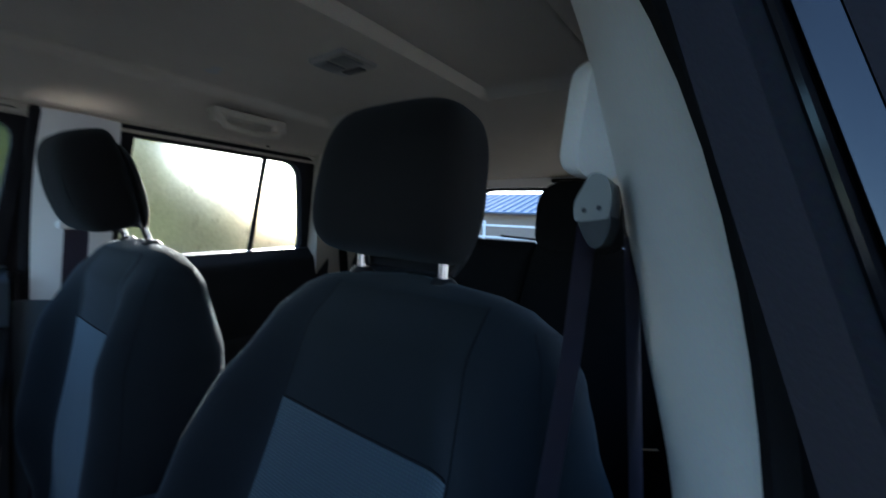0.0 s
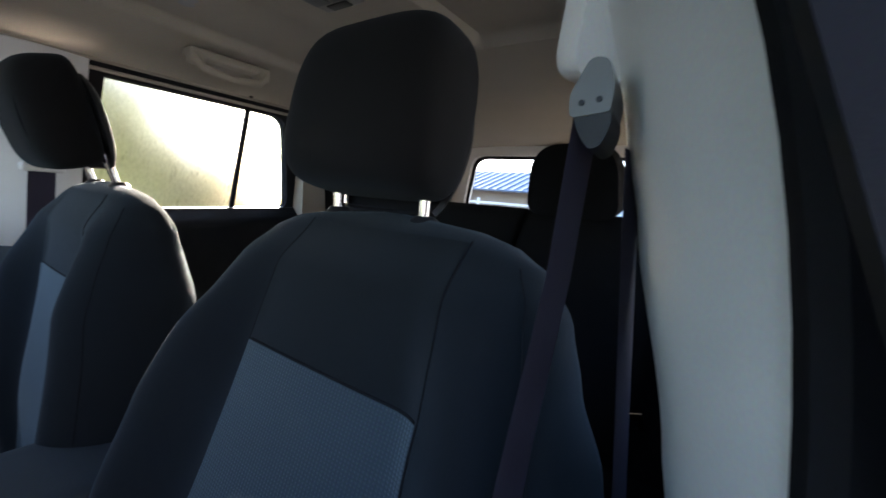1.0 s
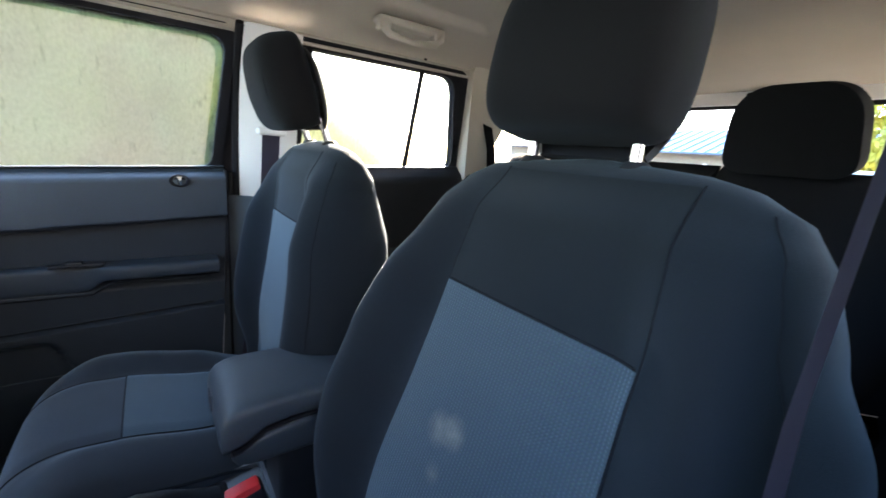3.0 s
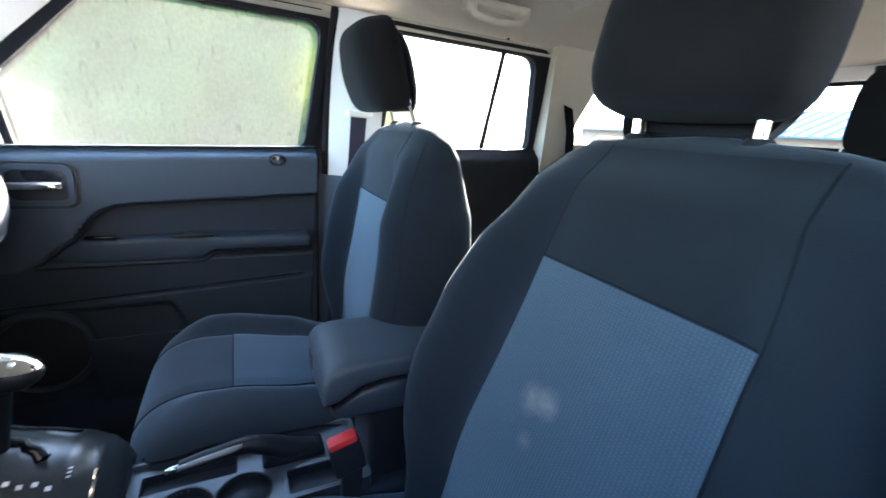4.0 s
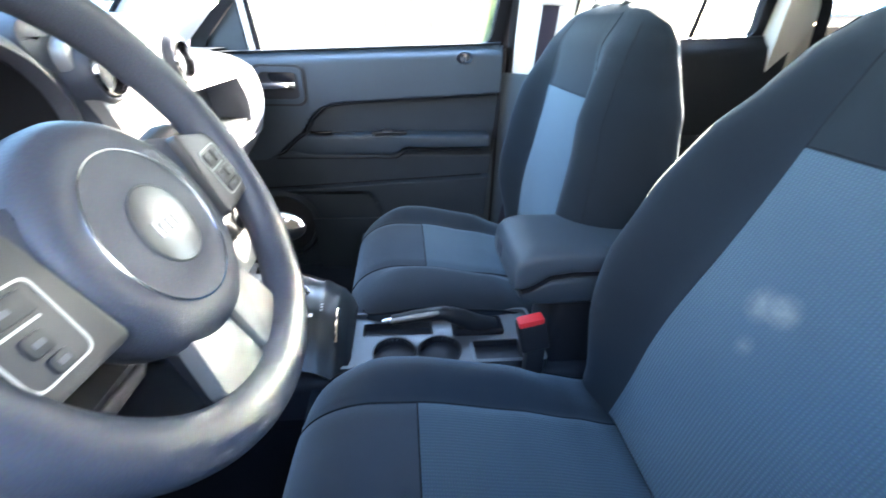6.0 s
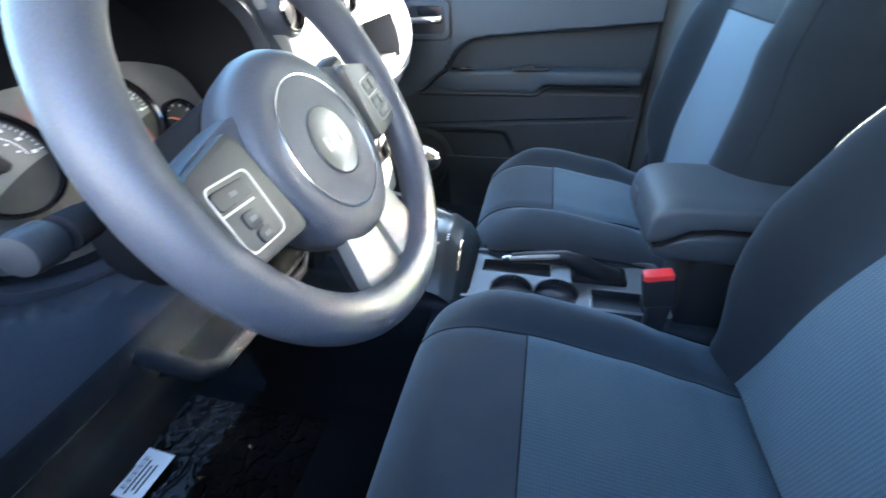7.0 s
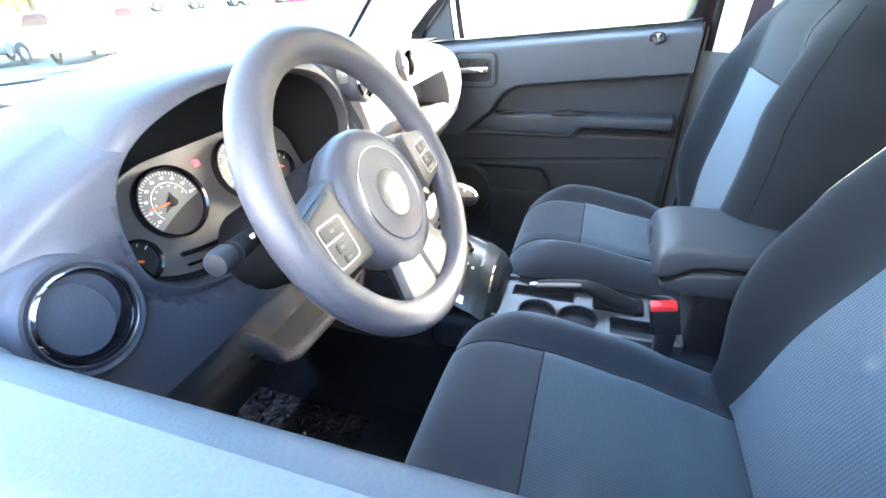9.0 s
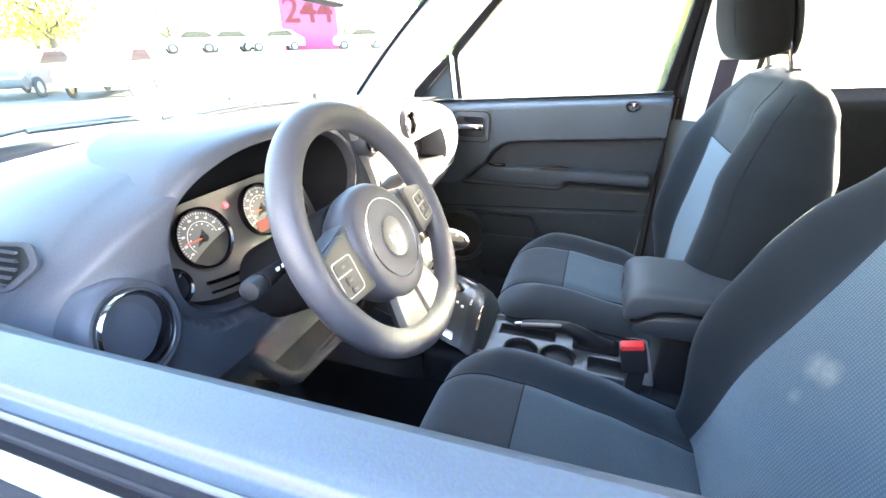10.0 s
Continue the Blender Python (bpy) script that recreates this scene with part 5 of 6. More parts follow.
top_skin = sheet(lambda x, y: (x, y, tray_top(x, y)), spread(-0.061, 0.083, 110), spread(-0.195, 0.161, 260))
wells = top_skin.copy()
bmesh.ops.delete(top_skin, geom=[f for f in top_skin.faces if f.calc_center_median().z < 0.690], context="FACES")
bmesh.ops.delete(wells, geom=[f for f in wells.faces if f.calc_center_median().z >= 0.690], context="FACES")
part("tray_top", top_skin, EDGE, console, "satin slate tray top", smooth=30)
part("tray_well", wells, DARKPL, console, "dark cup holder and coin slot lining", smooth=30)
part("pocket_rim", ring_frame(rounded([(-0.058, -0.167), (0.004, -0.167), (0.004, -0.068), (-0.058, -0.068)], 0.006), rounded([(-0.052, -0.160), (-0.002, -0.160), (-0.002, -0.074), (-0.052, -0.074)], 0.004), 0.003, pose(0, 0, 0.6935)), EDGE, console)
for y in (0.070, -0.012):
    part("cup_ring", lathe([(0.036, 0), (0.040, 0), (0.0395, 0.002), (0.0365, 0.002)], pose(-0.021, y, 0.694), 32), DARKPL, console)
gate = ((0.045, 0.310), (0.045, 0.278), (0.036, 0.270), (0.036, 0.250), (0.026, 0.244), (0.020, 0.232), (0.008, 0.224))
part("shift_gate", tube([on_plate(x, y, 0.001) for x, y in gate], [0.009, 0.009, 0.0085, 0.0085, 0.008, 0.010, 0.012], 12, flat=0.4), GLOSSBLK, console, "dark stepped shift gate")
for k in range(5):
    part("gear_mark", block(on_plate(-0.026 + 0.004 * (k % 2), 0.262 - k * 0.013, 0.0004), (0.006, 0.006, 0.0012), 0.0003, 1, (10, -22, 0)), WHITE, console)
for x0, x1, y0, y1 in ((0.072, 0.084, 0.200, 0.300), (-0.094, -0.082, 0.215, 0.340)):
    part("plate_strip", sheet(lambda x, y: on_plate(x, y, 0.0025), spread(x0, x1, 4), spread(y0, y1, 20), 0.003), CHROME, console, "bright edge strip")
part("plate_strip", tube([on_plate(x, 0.168, 0.0015) for x in spread(-0.055, 0.004, 16)], 0.0034, 8), CHROME, console, "bright edge strip")
part("plate_strip", tube([on_plate(x, 0.355, 0.0015) for x in spread(-0.07, 0.07, 16)], 0.0035, 8), SILVER, console, "bright edge strip")
for k in range(3):
    part("gear_mark", block(on_plate(-0.012 + k * 0.006, 0.194, 0.0005), (0.003, 0.005, 0.001), 0), WHITE, console)
lever = base("shift_lever", (0.0, 0.25, 0.78), "shift lever with a chrome-capped knob", "shift lever")
part("shaft", tube([(0.045, 0.275, 0.79), (0.036, 0.250, 0.905)], 0.011, 12), DARKPL, lever)
knob_m = pose(0.035, 0.246, 0.921, 10, 0, 0)
bm = bmesh.new()
bmesh.ops.create_uvsphere(bm, u_segments=28, v_segments=18, radius=1)
for v in bm.verts:
    c = v.co
    v.co = knob_m @ Vector((0.030 * c.x, 0.039 * c.y, (0.019 if c.z > 0 else 0.024) * c.z))
part("knob", bm, DARKPL, lever, "rounded black grip")
part("knob_cap", lathe([(0.0262, 0.0075), (0.0268, 0.0095), (0.022, 0.0150), (0.015, 0.0190), (0.007, 0.0206), (0.001, 0.0210)], knob_m @ Matrix.Diagonal((1.08, 1.38, 1, 1)), 32), CHROME, lever, "chrome cap")
for s in (-1, 1):
    part("knob_mark", block((0, 0, 0), (0.006, 0.006, 0.001), 0), WHITE, lever).matrix_world = knob_m @ pose(s * 0.006 - 0.010, -0.012, 0.0195, 12, -8, 0)
brake = base("handbrake", (0.05, -0.1, 0.68), "black handbrake lever with a silver grip", "handbrake")
part("grip", tube([(0.022, 0.074, 0.732), (0.023, 0.045, 0.736), (0.024, 0.0, 0.742), (0.026, -0.022, 0.742), (0.030, -0.055, 0.727), (0.036, -0.085, 0.706), (0.040, -0.12, 0.692)], [0.0095, 0.0115, 0.0125, 0.0135, 0.0165, 0.019, 0.020], 16, flat=1.0), DARKPL, brake)
part("grip_trim", tube([(0.012, 0.076, 0.737), (0.0115, 0.045, 0.743), (0.0120, 0.0, 0.750), (0.014, -0.012, 0.751)], [0.004, 0.0048, 0.0048, 0.003], 10), SPOKE, brake, "satin silver upper edge")
part("release_button", tube([(0.0215, 0.072, 0.7325), (0.0205, 0.086, 0.731), (0.020, 0.092, 0.7305)], [0.0055, 0.0055, 0.004], 14), CHROME, brake, "bright release button")
part("gaiter", block((0.040, -0.09, 0.694), (0.05, 0.10, 0.022), 0.01, 3), RUBBER, brake)
armrest = base("console_box", (0.005, -0.27, 0.6), "slate padded armrest box between the seats", "armrest")
def armrest_ring(y, z0, z1, w, x=0.012):
    """A rounded section of the armrest at y."""
    out = []
    for k in range(32):
        a = k * 2 * math.pi / 32
        cx, cz = math.cos(a), math.sin(a)
        out.append((x + w * abs(cx) ** 0.28 * (1 if cx >= 0 else -1), y, (z0 + z1) / 2 + (z1 - z0) / 2 * abs(cz) ** 0.42 * (1 if cz >= 0 else -1)))
    return out


lid_rows = [(-0.430, 0.874, 0.914, 0.080), (-0.20, 0.874, 0.914, 0.082), (-0.165, 0.868, 0.9145, 0.0825), (-0.148, 0.855, 0.9145, 0.0825), (-0.134, 0.846, 0.9125, 0.0825), (-0.122, 0.843, 0.907, 0.082), (-0.115, 0.842, 0.899, 0.081), (-0.1115, 0.843, 0.890, 0.0795), (-0.110, 0.847, 0.881, 0.077)]
part("lid", closed_loft([armrest_ring(y - 0.012 * (y > -0.3), *r) for y, *r in lid_rows]), DOORPL, armrest, "padded slate lid", smooth=60)
box_rows = [(-0.42, 0.812, 0.872, 0.076), (-0.22, 0.812, 0.872, 0.0785), (-0.17, 0.813, 0.866, 0.0795), (-0.145, 0.815, 0.855, 0.079), (-0.130, 0.819, 0.848, 0.077), (-0.124, 0.826, 0.842, 0.072)]
part("box", closed_loft([armrest_ring(y - 0.012 * (y > -0.3), *r) for y, *r in box_rows]), MIDDOOR, armrest, smooth=60)
part("lid_gap", closed_loft([armrest_ring(y - 0.012, z0 - 0.0015, z0 + 0.0025, w * 1.004) for y, z0, z1, w in lid_rows[:6]]), RUBBER, armrest)
part("post", block((0.008, -0.31, 0.72), (0.115, 0.22, 0.22), 0.02, 3), DARKPL, armrest)
part("latch", block((0.045, -0.1255, 0.868), (0.036, 0.006, 0.032), 0.003), DARKPL, armrest)
for k in range(4):
    part("latch_rib", block((0.033 + k * 0.008, -0.1215, 0.868), (0.004, 0.004, 0.026), 0.001), DASH, armrest)
buckle = base("belt_buckle", (-0.105, -0.15, 0.7), "black seat belt buckle with a red button", "buckle")
part("stalk", block((-0.105, -0.155, 0.745), (0.022, 0.03, 0.10), 0.006), DARKPL, buckle)
part("shell", block((-0.110, -0.146, 0.797), (0.024, 0.045, 0.055), 0.006, 3, (-14, 0, 0)), DARKPL, buckle)
part("button", block((-0.112, -0.139, 0.824), (0.020, 0.040, 0.012), 0.004, 2, (-14, 0, 0)), RED, buckle, "red release button")

# driver's belt
belt = base("seat_belt", (-0.6, -0.35, 0.5), "dark webbing seat belt on its pillar anchor", "seat belt")


def ribbon(pts, w, side_dir, t=0.0014):
    pts = [Vector(p) for p in pts]
    s = Vector(side_dir).normalized() * w / 2
    bm = bmesh.new()
    rows = [(bm.verts.new(p - s), bm.verts.new(p + s)) for p in pts]
    for a, b in zip(rows, rows[1:]):
        bm.faces.new((a[0], a[1], b[1], b[0]))
    bmesh.ops.solidify(bm, geom=bm.faces[:], thickness=t)
    return bm


part("webbing", ribbon([(-0.559, -0.354, 1.330), (-0.5555, -0.350, 1.24), (-0.559, -0.310, 1.15), (-0.573, -0.246, 1.05), (-0.603, -0.19, 0.85), (-0.62, -0.17, 0.6)], 0.046, (-0.04, 1, 0.1)), WEB, belt)
part("webbing", ribbon([(-0.574, -0.405, 1.32), (-0.60, -0.42, 1.0), (-0.612, -0.425, 0.55)], 0.047, (-0.02, 1, 0)), WEB, belt)
guide_m = pose(-0.5685, -0.331, 1.334, 90, 0, 8)
CAP = surface("mid_grey_plastic", (0.14, 0.14, 0.135), 0.35)
guide = part("anchor_loop", slab(rounded([(-0.009, -0.004), (0.0105, -0.007), (0.012, 0.004), (0.003, 0.023), (-0.006, 0.022), (-0.010, 0.010)], (0.002, 0.003, 0.009, 0.007, 0.005, 0.010), 8), 0.052, guide_m, 0.0065), CAP, belt, "glossy grey belt guide")
# lower third of the guide in black
part("guide_lower", slab(rounded([(-0.0095, -0.002), (0.0095, -0.004), (0.006, -0.014), (0.000, -0.0225), (-0.006, -0.021), (-0.010, -0.010)], (0.002, 0.003, 0.008, 0.006, 0.005, 0.008), 8), 0.050, guide_m @ pose(0, 0, 0.001), 0.006), DARKPL, belt, "black lower part of the belt guide")
for k in (-1, 1):
    part("guide_screw", lathe([(0.0008, 0), (0.0017, 0), (0.0014, 0.0010), (0.0008, 0.0011)], guide_m @ pose(0.001 + k * 0.0042, 0.0012 - k * 0.0008, 0.0002, 180), 14), DARKPL, guide)
part("height_adjuster", slab(rounded([(-0.022, -0.042), (0.022, -0.042), (0.022, 0.040), (-0.022, 0.040)], 0.020, 8), 0.024, pose(-0.549, -0.385, 1.400, 90, 0, 60) @ pose(0, 0, -0.012, -8, 0, 0), 0.009), TRIM, belt, "light grey height adjuster cover")

# ---- the ground and an added, unseen wall ----
ASPHALT = surface("asphalt", (0.085, 0.085, 0.085), 0.9, grain=0.6, grain_size=90, blotch=0.3, blotch_size=0.4, depth=0.01)
ground = part("ground", sheet(lambda x, y: (x, y, 0.0), spread(-400, 400, 9), spread(-400, 400, 9)), ASPHALT)
tagged(ground, "pale asphalt of a car park", "ground", kind="structure")

# unseen wall, added to cut sky light from the left and bounce sun
shade_wall = part("wall_shade", block((-3.0, 0.2, 1.5), (0.2, 9.0, 3.0), 0.02), surface("shade_wall_render", (0.30, 0.31, 0.33), 0.9, grain=0.5, grain_size=20, blotch=0.25, blotch_size=0.8))
tagged(shade_wall, "plain grey wall, unseen, added to block and bounce light", "wall", kind="structure")


# ---- small fittings ----
def grab_handle(side, y0, y1):
    h = base("grab_handle", (side * 0.43, (y0 + y1) / 2, 1.56), "light grey folding grab handle on the roof rail", "grab handle", "grab handles")
    x, z = 0.455, 1.545
    part("bar", tube([(side * x, y0, z + 0.02), (side * (x - 0.006), y0 - 0.02, z - 0.004), (side * (x - 0.008), (y0 + y1) / 2, z - 0.014), (side * (x - 0.006), y1 + 0.02, z - 0.004), (side * x, y1, z + 0.02)], [0.012, 0.010, 0.0085, 0.010, 0.012], 12), LINER, h)
    for y in (y0 - 0.008, y1 + 0.008):
        part("mount", block((side * (x + 0.006), y, z + 0.018), (0.03, 0.035, 0.03), 0.009, 3), LINER, h)
    part("recess", block((side * (x + 0.015), (y0 + y1) / 2, z + 0.030), (0.045, abs(y1 - y0) + 0.02, 0.02), 0.008, 3), LINER, h)
    return h


grab_handle(1, -0.575, -0.755)
grab_handle(1, 0.10, -0.10)

dome = base("dome_light", (-0.01, -0.59, 1.615), "grey roof lamp with two clear lenses", "dome light")
part("housing", block((-0.015, -0.585, 1.608), (0.10, 0.085, 0.016), 0.007, 3), SPOKE, dome)
for s in (-1, 1):
    part("lens", block((-0.015 + s * 0.024, -0.575, 1.600), (0.038, 0.045, 0.005), 0.002), EDGE, dome, "clear lens")
part("switch", block((-0.015, -0.612, 1.600), (0.05, 0.018, 0.005), 0.002), DARKPL, dome)

mirror = base("rear_view_mirror", (0.0, 0.50, 1.42), "black interior mirror on the windscreen", "mirror")
part("housing", block((0.0, 0.495, 1.425), (0.245, 0.035, 0.068), 0.016, 4, (8, 0, 12)), DARKPL, mirror)
part("glass", block((-0.004, 0.476, 1.423), (0.225, 0.004, 0.052), 0.001, 1, (8, 0, 12)), CHROME, mirror)
part("stem", tube([(0.0, 0.51, 1.44), (0.0, 0.545, 1.50)], 0.010), DARKPL, mirror)

for s, y0 in ((-0.30, 0.90), (0.22, 0.93)):
    wiper = base("wiper", (s, y0, 1.18), "windscreen wiper at rest on the glass, paled as if in glare", "wiper", "wipers")
    # slate in place of black: glare over the wipers is put into their colour
    part("arm", tube([(s + 0.45, y0 + 0.10, 1.150), (s + 0.2, y0 + 0.075, 1.180), (s, y0 + 0.055, 1.190)], 0.005), EDGE, wiper)
    part("blade", tube([(s + 0.30, y0 + 0.085, 1.186), (s, y0 + 0.07, 1.192), (s - 0.25, y0 + 0.02, 1.176)], 0.004), EDGE, wiper)

for side, glass in ((1, CHROME), (-1, CHROME)):
    em = base("door_mirror", (side * 0.9, 0.5, 1.18), "outside mirror in a silver painted housing", "door mirror", "door mirrors")
    part("housing", block((side * 0.935, 0.485, 1.185), (0.22, 0.12, 0.155), 0.045, 4, (0, 0, side * 8)), PAINT, em)
    part("mirror_glass", block((side * 0.937, 0.4235, 1.185), (0.175, 0.004, 0.115), 0.002, 1, (0, 0, side * 8)), CHROME, em)
    part("arm", block((side * 0.79, 0.52, 1.155), (0.09, 0.05, 0.04), 0.012, 3), DARKPL, em)

# side demister on the dash
grille = base("demister_grille", (-0.59, 0.51, 1.14), "slatted demister outlet in the dash top", "air vent")
gx, gn = Vector((0.25, -0.97, 0)).normalized(), Vector((-0.72, -0.20, 0.66)).normalized()
gn = (gn - gx * gn.dot(gx)).normalized()
gy = gn.cross(gx)
gm = Matrix(((gx.x, gy.x, gn.x, -0.602), (gx.y, gy.y, gn.y, 0.497), (gx.z, gy.z, gn.z, 1.140), (0, 0, 0, 1))) @ Matrix.Diagonal((0.95, 0.85, 0.6, 1))
oct_g = rounded([(-0.055, -0.03), (0.04, -0.03), (0.062, 0.0), (0.045, 0.026), (-0.055, 0.026)], 0.008)
part("surround", ring_frame(oct_g, [(x * 0.86, y * 0.80) for x, y in oct_g], 0.005, gm), DASH, grille)
part("well", slab([(x * 0.86, y * 0.80) for x, y in oct_g], 0.001, gm), DARKPL, grille)
for k in range(5):
    part("slat", block((0, 0, 0), (0.088 - 0.006 * abs(k - 2), 0.0035, 0.005), 0.001), DASH, grille).matrix_world = gm @ pose(-0.003, -0.019 + k * 0.0092, 0.0025, 25, 0, 0)

# knee panel under the column
knee = base("knee_panel", (-0.3, 0.4, 0.86), "slate lower dash panel with a rounded lip", "dash panel", kind="structure")
part("lip", tube([(-0.436, 0.420, 0.925), (-0.433, 0.398, 0.914), (-0.428, 0.370, 0.898), (-0.419, 0.356, 0.878), (-0.398, 0.352, 0.864), (-0.32, 0.357, 0.853), (-0.21, 0.360, 0.846), (-0.15, 0.38, 0.860)], [0.010, 0.011, 0.011, 0.0115, 0.011, 0.011, 0.010, 0.009], 16, flat=0.7), MATTE, knee)
part("cover", sheet(lambda x, k: (x, 0.365 + 0.16 * k, 0.862 - 0.05 * k), spread(-0.405, -0.15, 20), spread(0, 1, 8), 0.006), MATTE, knee)

part("panel_seam", tube([(-0.60, 0.4035, 0.893), (-0.54, 0.4035, 0.893), (-0.462, 0.4035, 0.893)], 0.002, 6), DARKPL, knee)

# floor mat under clear film, with its paper tag
mat = base("floor_mat", (-0.35, 0.55, 0.45), "black floor mat under crumpled clear film", "floor mat")
part("mat", sheet(lambda x, y: (x, y, floor_z(x, y) + 0.010), spread(-0.62, -0.17, 20), spread(0.20, 0.84, 30), 0.006), CARPET, mat)
FILM = surface("clear_film", (0.010, 0.010, 0.011), 0.24, spec=0.30)


def film_z(x, y):
    a = noise.noise(Vector((x * 9, y * 9, 3.1))) * 0.003
    for k, (f, g, high) in enumerate(((13, 24, 0.0022), (34, 19, 0.0016), (58, 40, 0.0012))):
        a += high * max(0.0, 1 - abs(noise.noise(Vector((x * f, y * g, 9.2 + k)))) * 9)
    return floor_z(x, y) + 0.021 + a


part("film", sheet(lambda x, y: (x, y, film_z(x, y)), spread(-0.56, -0.21, 150), spread(0.40, 0.80, 150)), FILM, mat, "shiny crumpled clear film", smooth=25)
tag = base("paper_tag", (-0.375, 0.71, 0.48), "white printed paper tag lying on the mat", "tag")
tm = pose(-0.380, 0.692, 0.478, 2, -1, -3)
part("paper", block((0, 0, 0), (0.084, 0.094, 0.0012), 0.0004, 1), WHITE, tag).matrix_world = tm
for k in range(7):
    w = (0.05, 0.062, 0.058, 0.03, 0.060, 0.044, 0.05)[k]
    part("print_line", block((0, 0, 0), (w, 0.004, 0.0006), 0), GREY_PRINT, tag).matrix_world = tm @ pose(-0.006, 0.036 - k * 0.009 - (0.012 if k > 3 else 0), 0.001)
for k in range(14):
    part("code_bar", block((0, 0, 0), (0.0012 + 0.0012 * (k % 3 == 0), 0.010, 0.0006), 0), GREY_PRINT, tag).matrix_world = tm @ pose(-0.028 + k * 0.0042, -0.002, 0.001)

# pedals
pedal = base("brake_pedal", (-0.33, 0.78, 0.6), "black rubber brake pedal", "pedal")
part("pad", block((-0.33, 0.76, 0.62), (0.10, 0.02, 0.06), 0.008, 2, (-30, 0, 0)), RUBBER, pedal)
part("arm", tube([(-0.33, 0.77, 0.63), (-0.33, 0.88, 0.78)], 0.010), DARKPL, pedal)

# passenger belt and rear belt
pb = base("seat_belt", (0.62, -0.35, 0.6), "dark webbing passenger belt on its light anchor", "seat belt")
part("anchor_loop", block((0.585, -0.335, 1.275), (0.022, 0.075, 0.018), 0.007, 3, (0, 0, 12)), TRIM, pb, "light grey belt guide")
part("height_adjuster", block((0.566, -0.345, 1.36), (0.024, 0.045, 0.15), 0.011, 4, (0, -14, 20)), TRIM, pb)
part("webbing", ribbon([(0.588, -0.335, 1.27), (0.60, -0.33, 1.1), (0.61, -0.27, 0.62)], 0.047, (-0.2, 1, 0)), WEB, pb)
rb = base("rear_belt", (-0.56, -1.0, 0.9), "black rear seat belt with a bare metal tongue", "seat belt")
part("webbing", ribbon([(-0.60, -1.15, 1.32), (-0.565, -1.03, 1.06), (-0.525, -0.945, 0.92), (-0.50, -0.93, 0.80)], 0.045, (0.7, 0.4, 0.1)), CLOTH_BLACK, rb)
part("tongue", ring_frame([(-0.02, -0.014), (0.02, -0.014), (0.014, 0.03), (-0.014, 0.03)], [(-0.008, -0.006), (0.008, -0.006), (0.007, 0.014), (-0.007, 0.014)], 0.003, pose(-0.517, -0.935, 0.895, 70, 10, 20)), CHROME, rb, "bright metal belt tongue")
rb2 = base("rear_belt", (0.62, -1.1, 1.2), "black rear seat belt from the quarter trim", "seat belt")
part("slot", block((0.612, -1.075, 1.37), (0.014, 0.05, 0.02), 0.005), DARKPL, rb2)
part("webbing", ribbon([(0.605, -1.075, 1.37), (0.60, -1.10, 1.28), (0.60, -1.13, 1.0)], 0.045, (-0.1, 1, 0)), CLOTH_BLACK, rb2)

# ---- outside ----
LEAF = surface("hedge_leaf", (0.085, 0.118, 0.034), 0.6, blotch=0.45, blotch_size=1.5)
LEAF_Y = surface("yellow_leaf", (0.30, 0.28, 0.03), 0.6, blotch=0.4, blotch_size=1.2)
BARK = surface("bark", (0.09, 0.07, 0.05), 0.9, grain=0.8, grain_size=30)


def foliage(name, centre, size, count, leaf, mat, parent, seed):
    """Many small leaf blades in a ragged crown."""
    rnd = random.Random(seed)
    verts, faces = [], []
    for _ in range(count):
        while True:
            p = Vector((rnd.uniform(-1, 1), rnd.uniform(-1, 1), rnd.uniform(-1, 1)))
            r = p.length
            lump = 0.72 + 0.5 * noise.noise(Vector((p.x * 2.1 + seed, p.y * 2.1, p.z * 2.1)))
            if 0.25 * lump < r < lump and noise.noise(p * 4 + Vector((seed, 0, 7))) > -0.34:
                break
        c = Vector(centre) + Vector((p.x * size[0], p.y * size[1], p.z * size[2]))
        e = Euler((rnd.uniform(0, 6.3), rnd.uniform(0, 6.3), rnd.uniform(0, 6.3))).to_matrix()
        s = leaf * rnd.uniform(0.6, 1.4)
        i = len(verts)
        verts += [c + e @ Vector(q) * s for q in ((-0.5, 0, 0), (0, -0.28, 0.05), (0.5, 0, 0), (0, 0.28, 0.05))]
        faces.append((i, i + 1, i + 2, i + 3))
    me = bpy.data.meshes.new(name)
    me.from_pydata(verts, [], faces)
    me.materials.append(mat)
    ob = new(name, me)
    ob.parent = parent
    ob.matrix_parent_inverse = parent.matrix_world.inverted()
    return ob


def shrub(at, size, count, mat, seed, label, name="tree", trunk=0.12):
    t = base(name, at, label, name)
    x, y, z = at
    h = size[2]
    part("trunk", tube([(x, y, z), (x + 0.05, y, z + h * 0.5), (x, y + 0.1, z + h * 1.1)], [trunk, trunk * 0.8, trunk * 0.4], 10), BARK, t)
    for k in range(5):
        a = k * 1.26 + seed
        part("limb", tube([(x, y, z + h * (0.5 + 0.1 * k)), (x + size[0] * 0.5 * math.cos(a), y + size[1] * 0.5 * math.sin(a), z + h * (0.9 + 0.1 * k))], [trunk * 0.5, trunk * 0.15], 6), BARK, t)
    foliage("crown", (x, y, z + h * 1.05), size, count, 0.16, mat, t, seed)
    return t


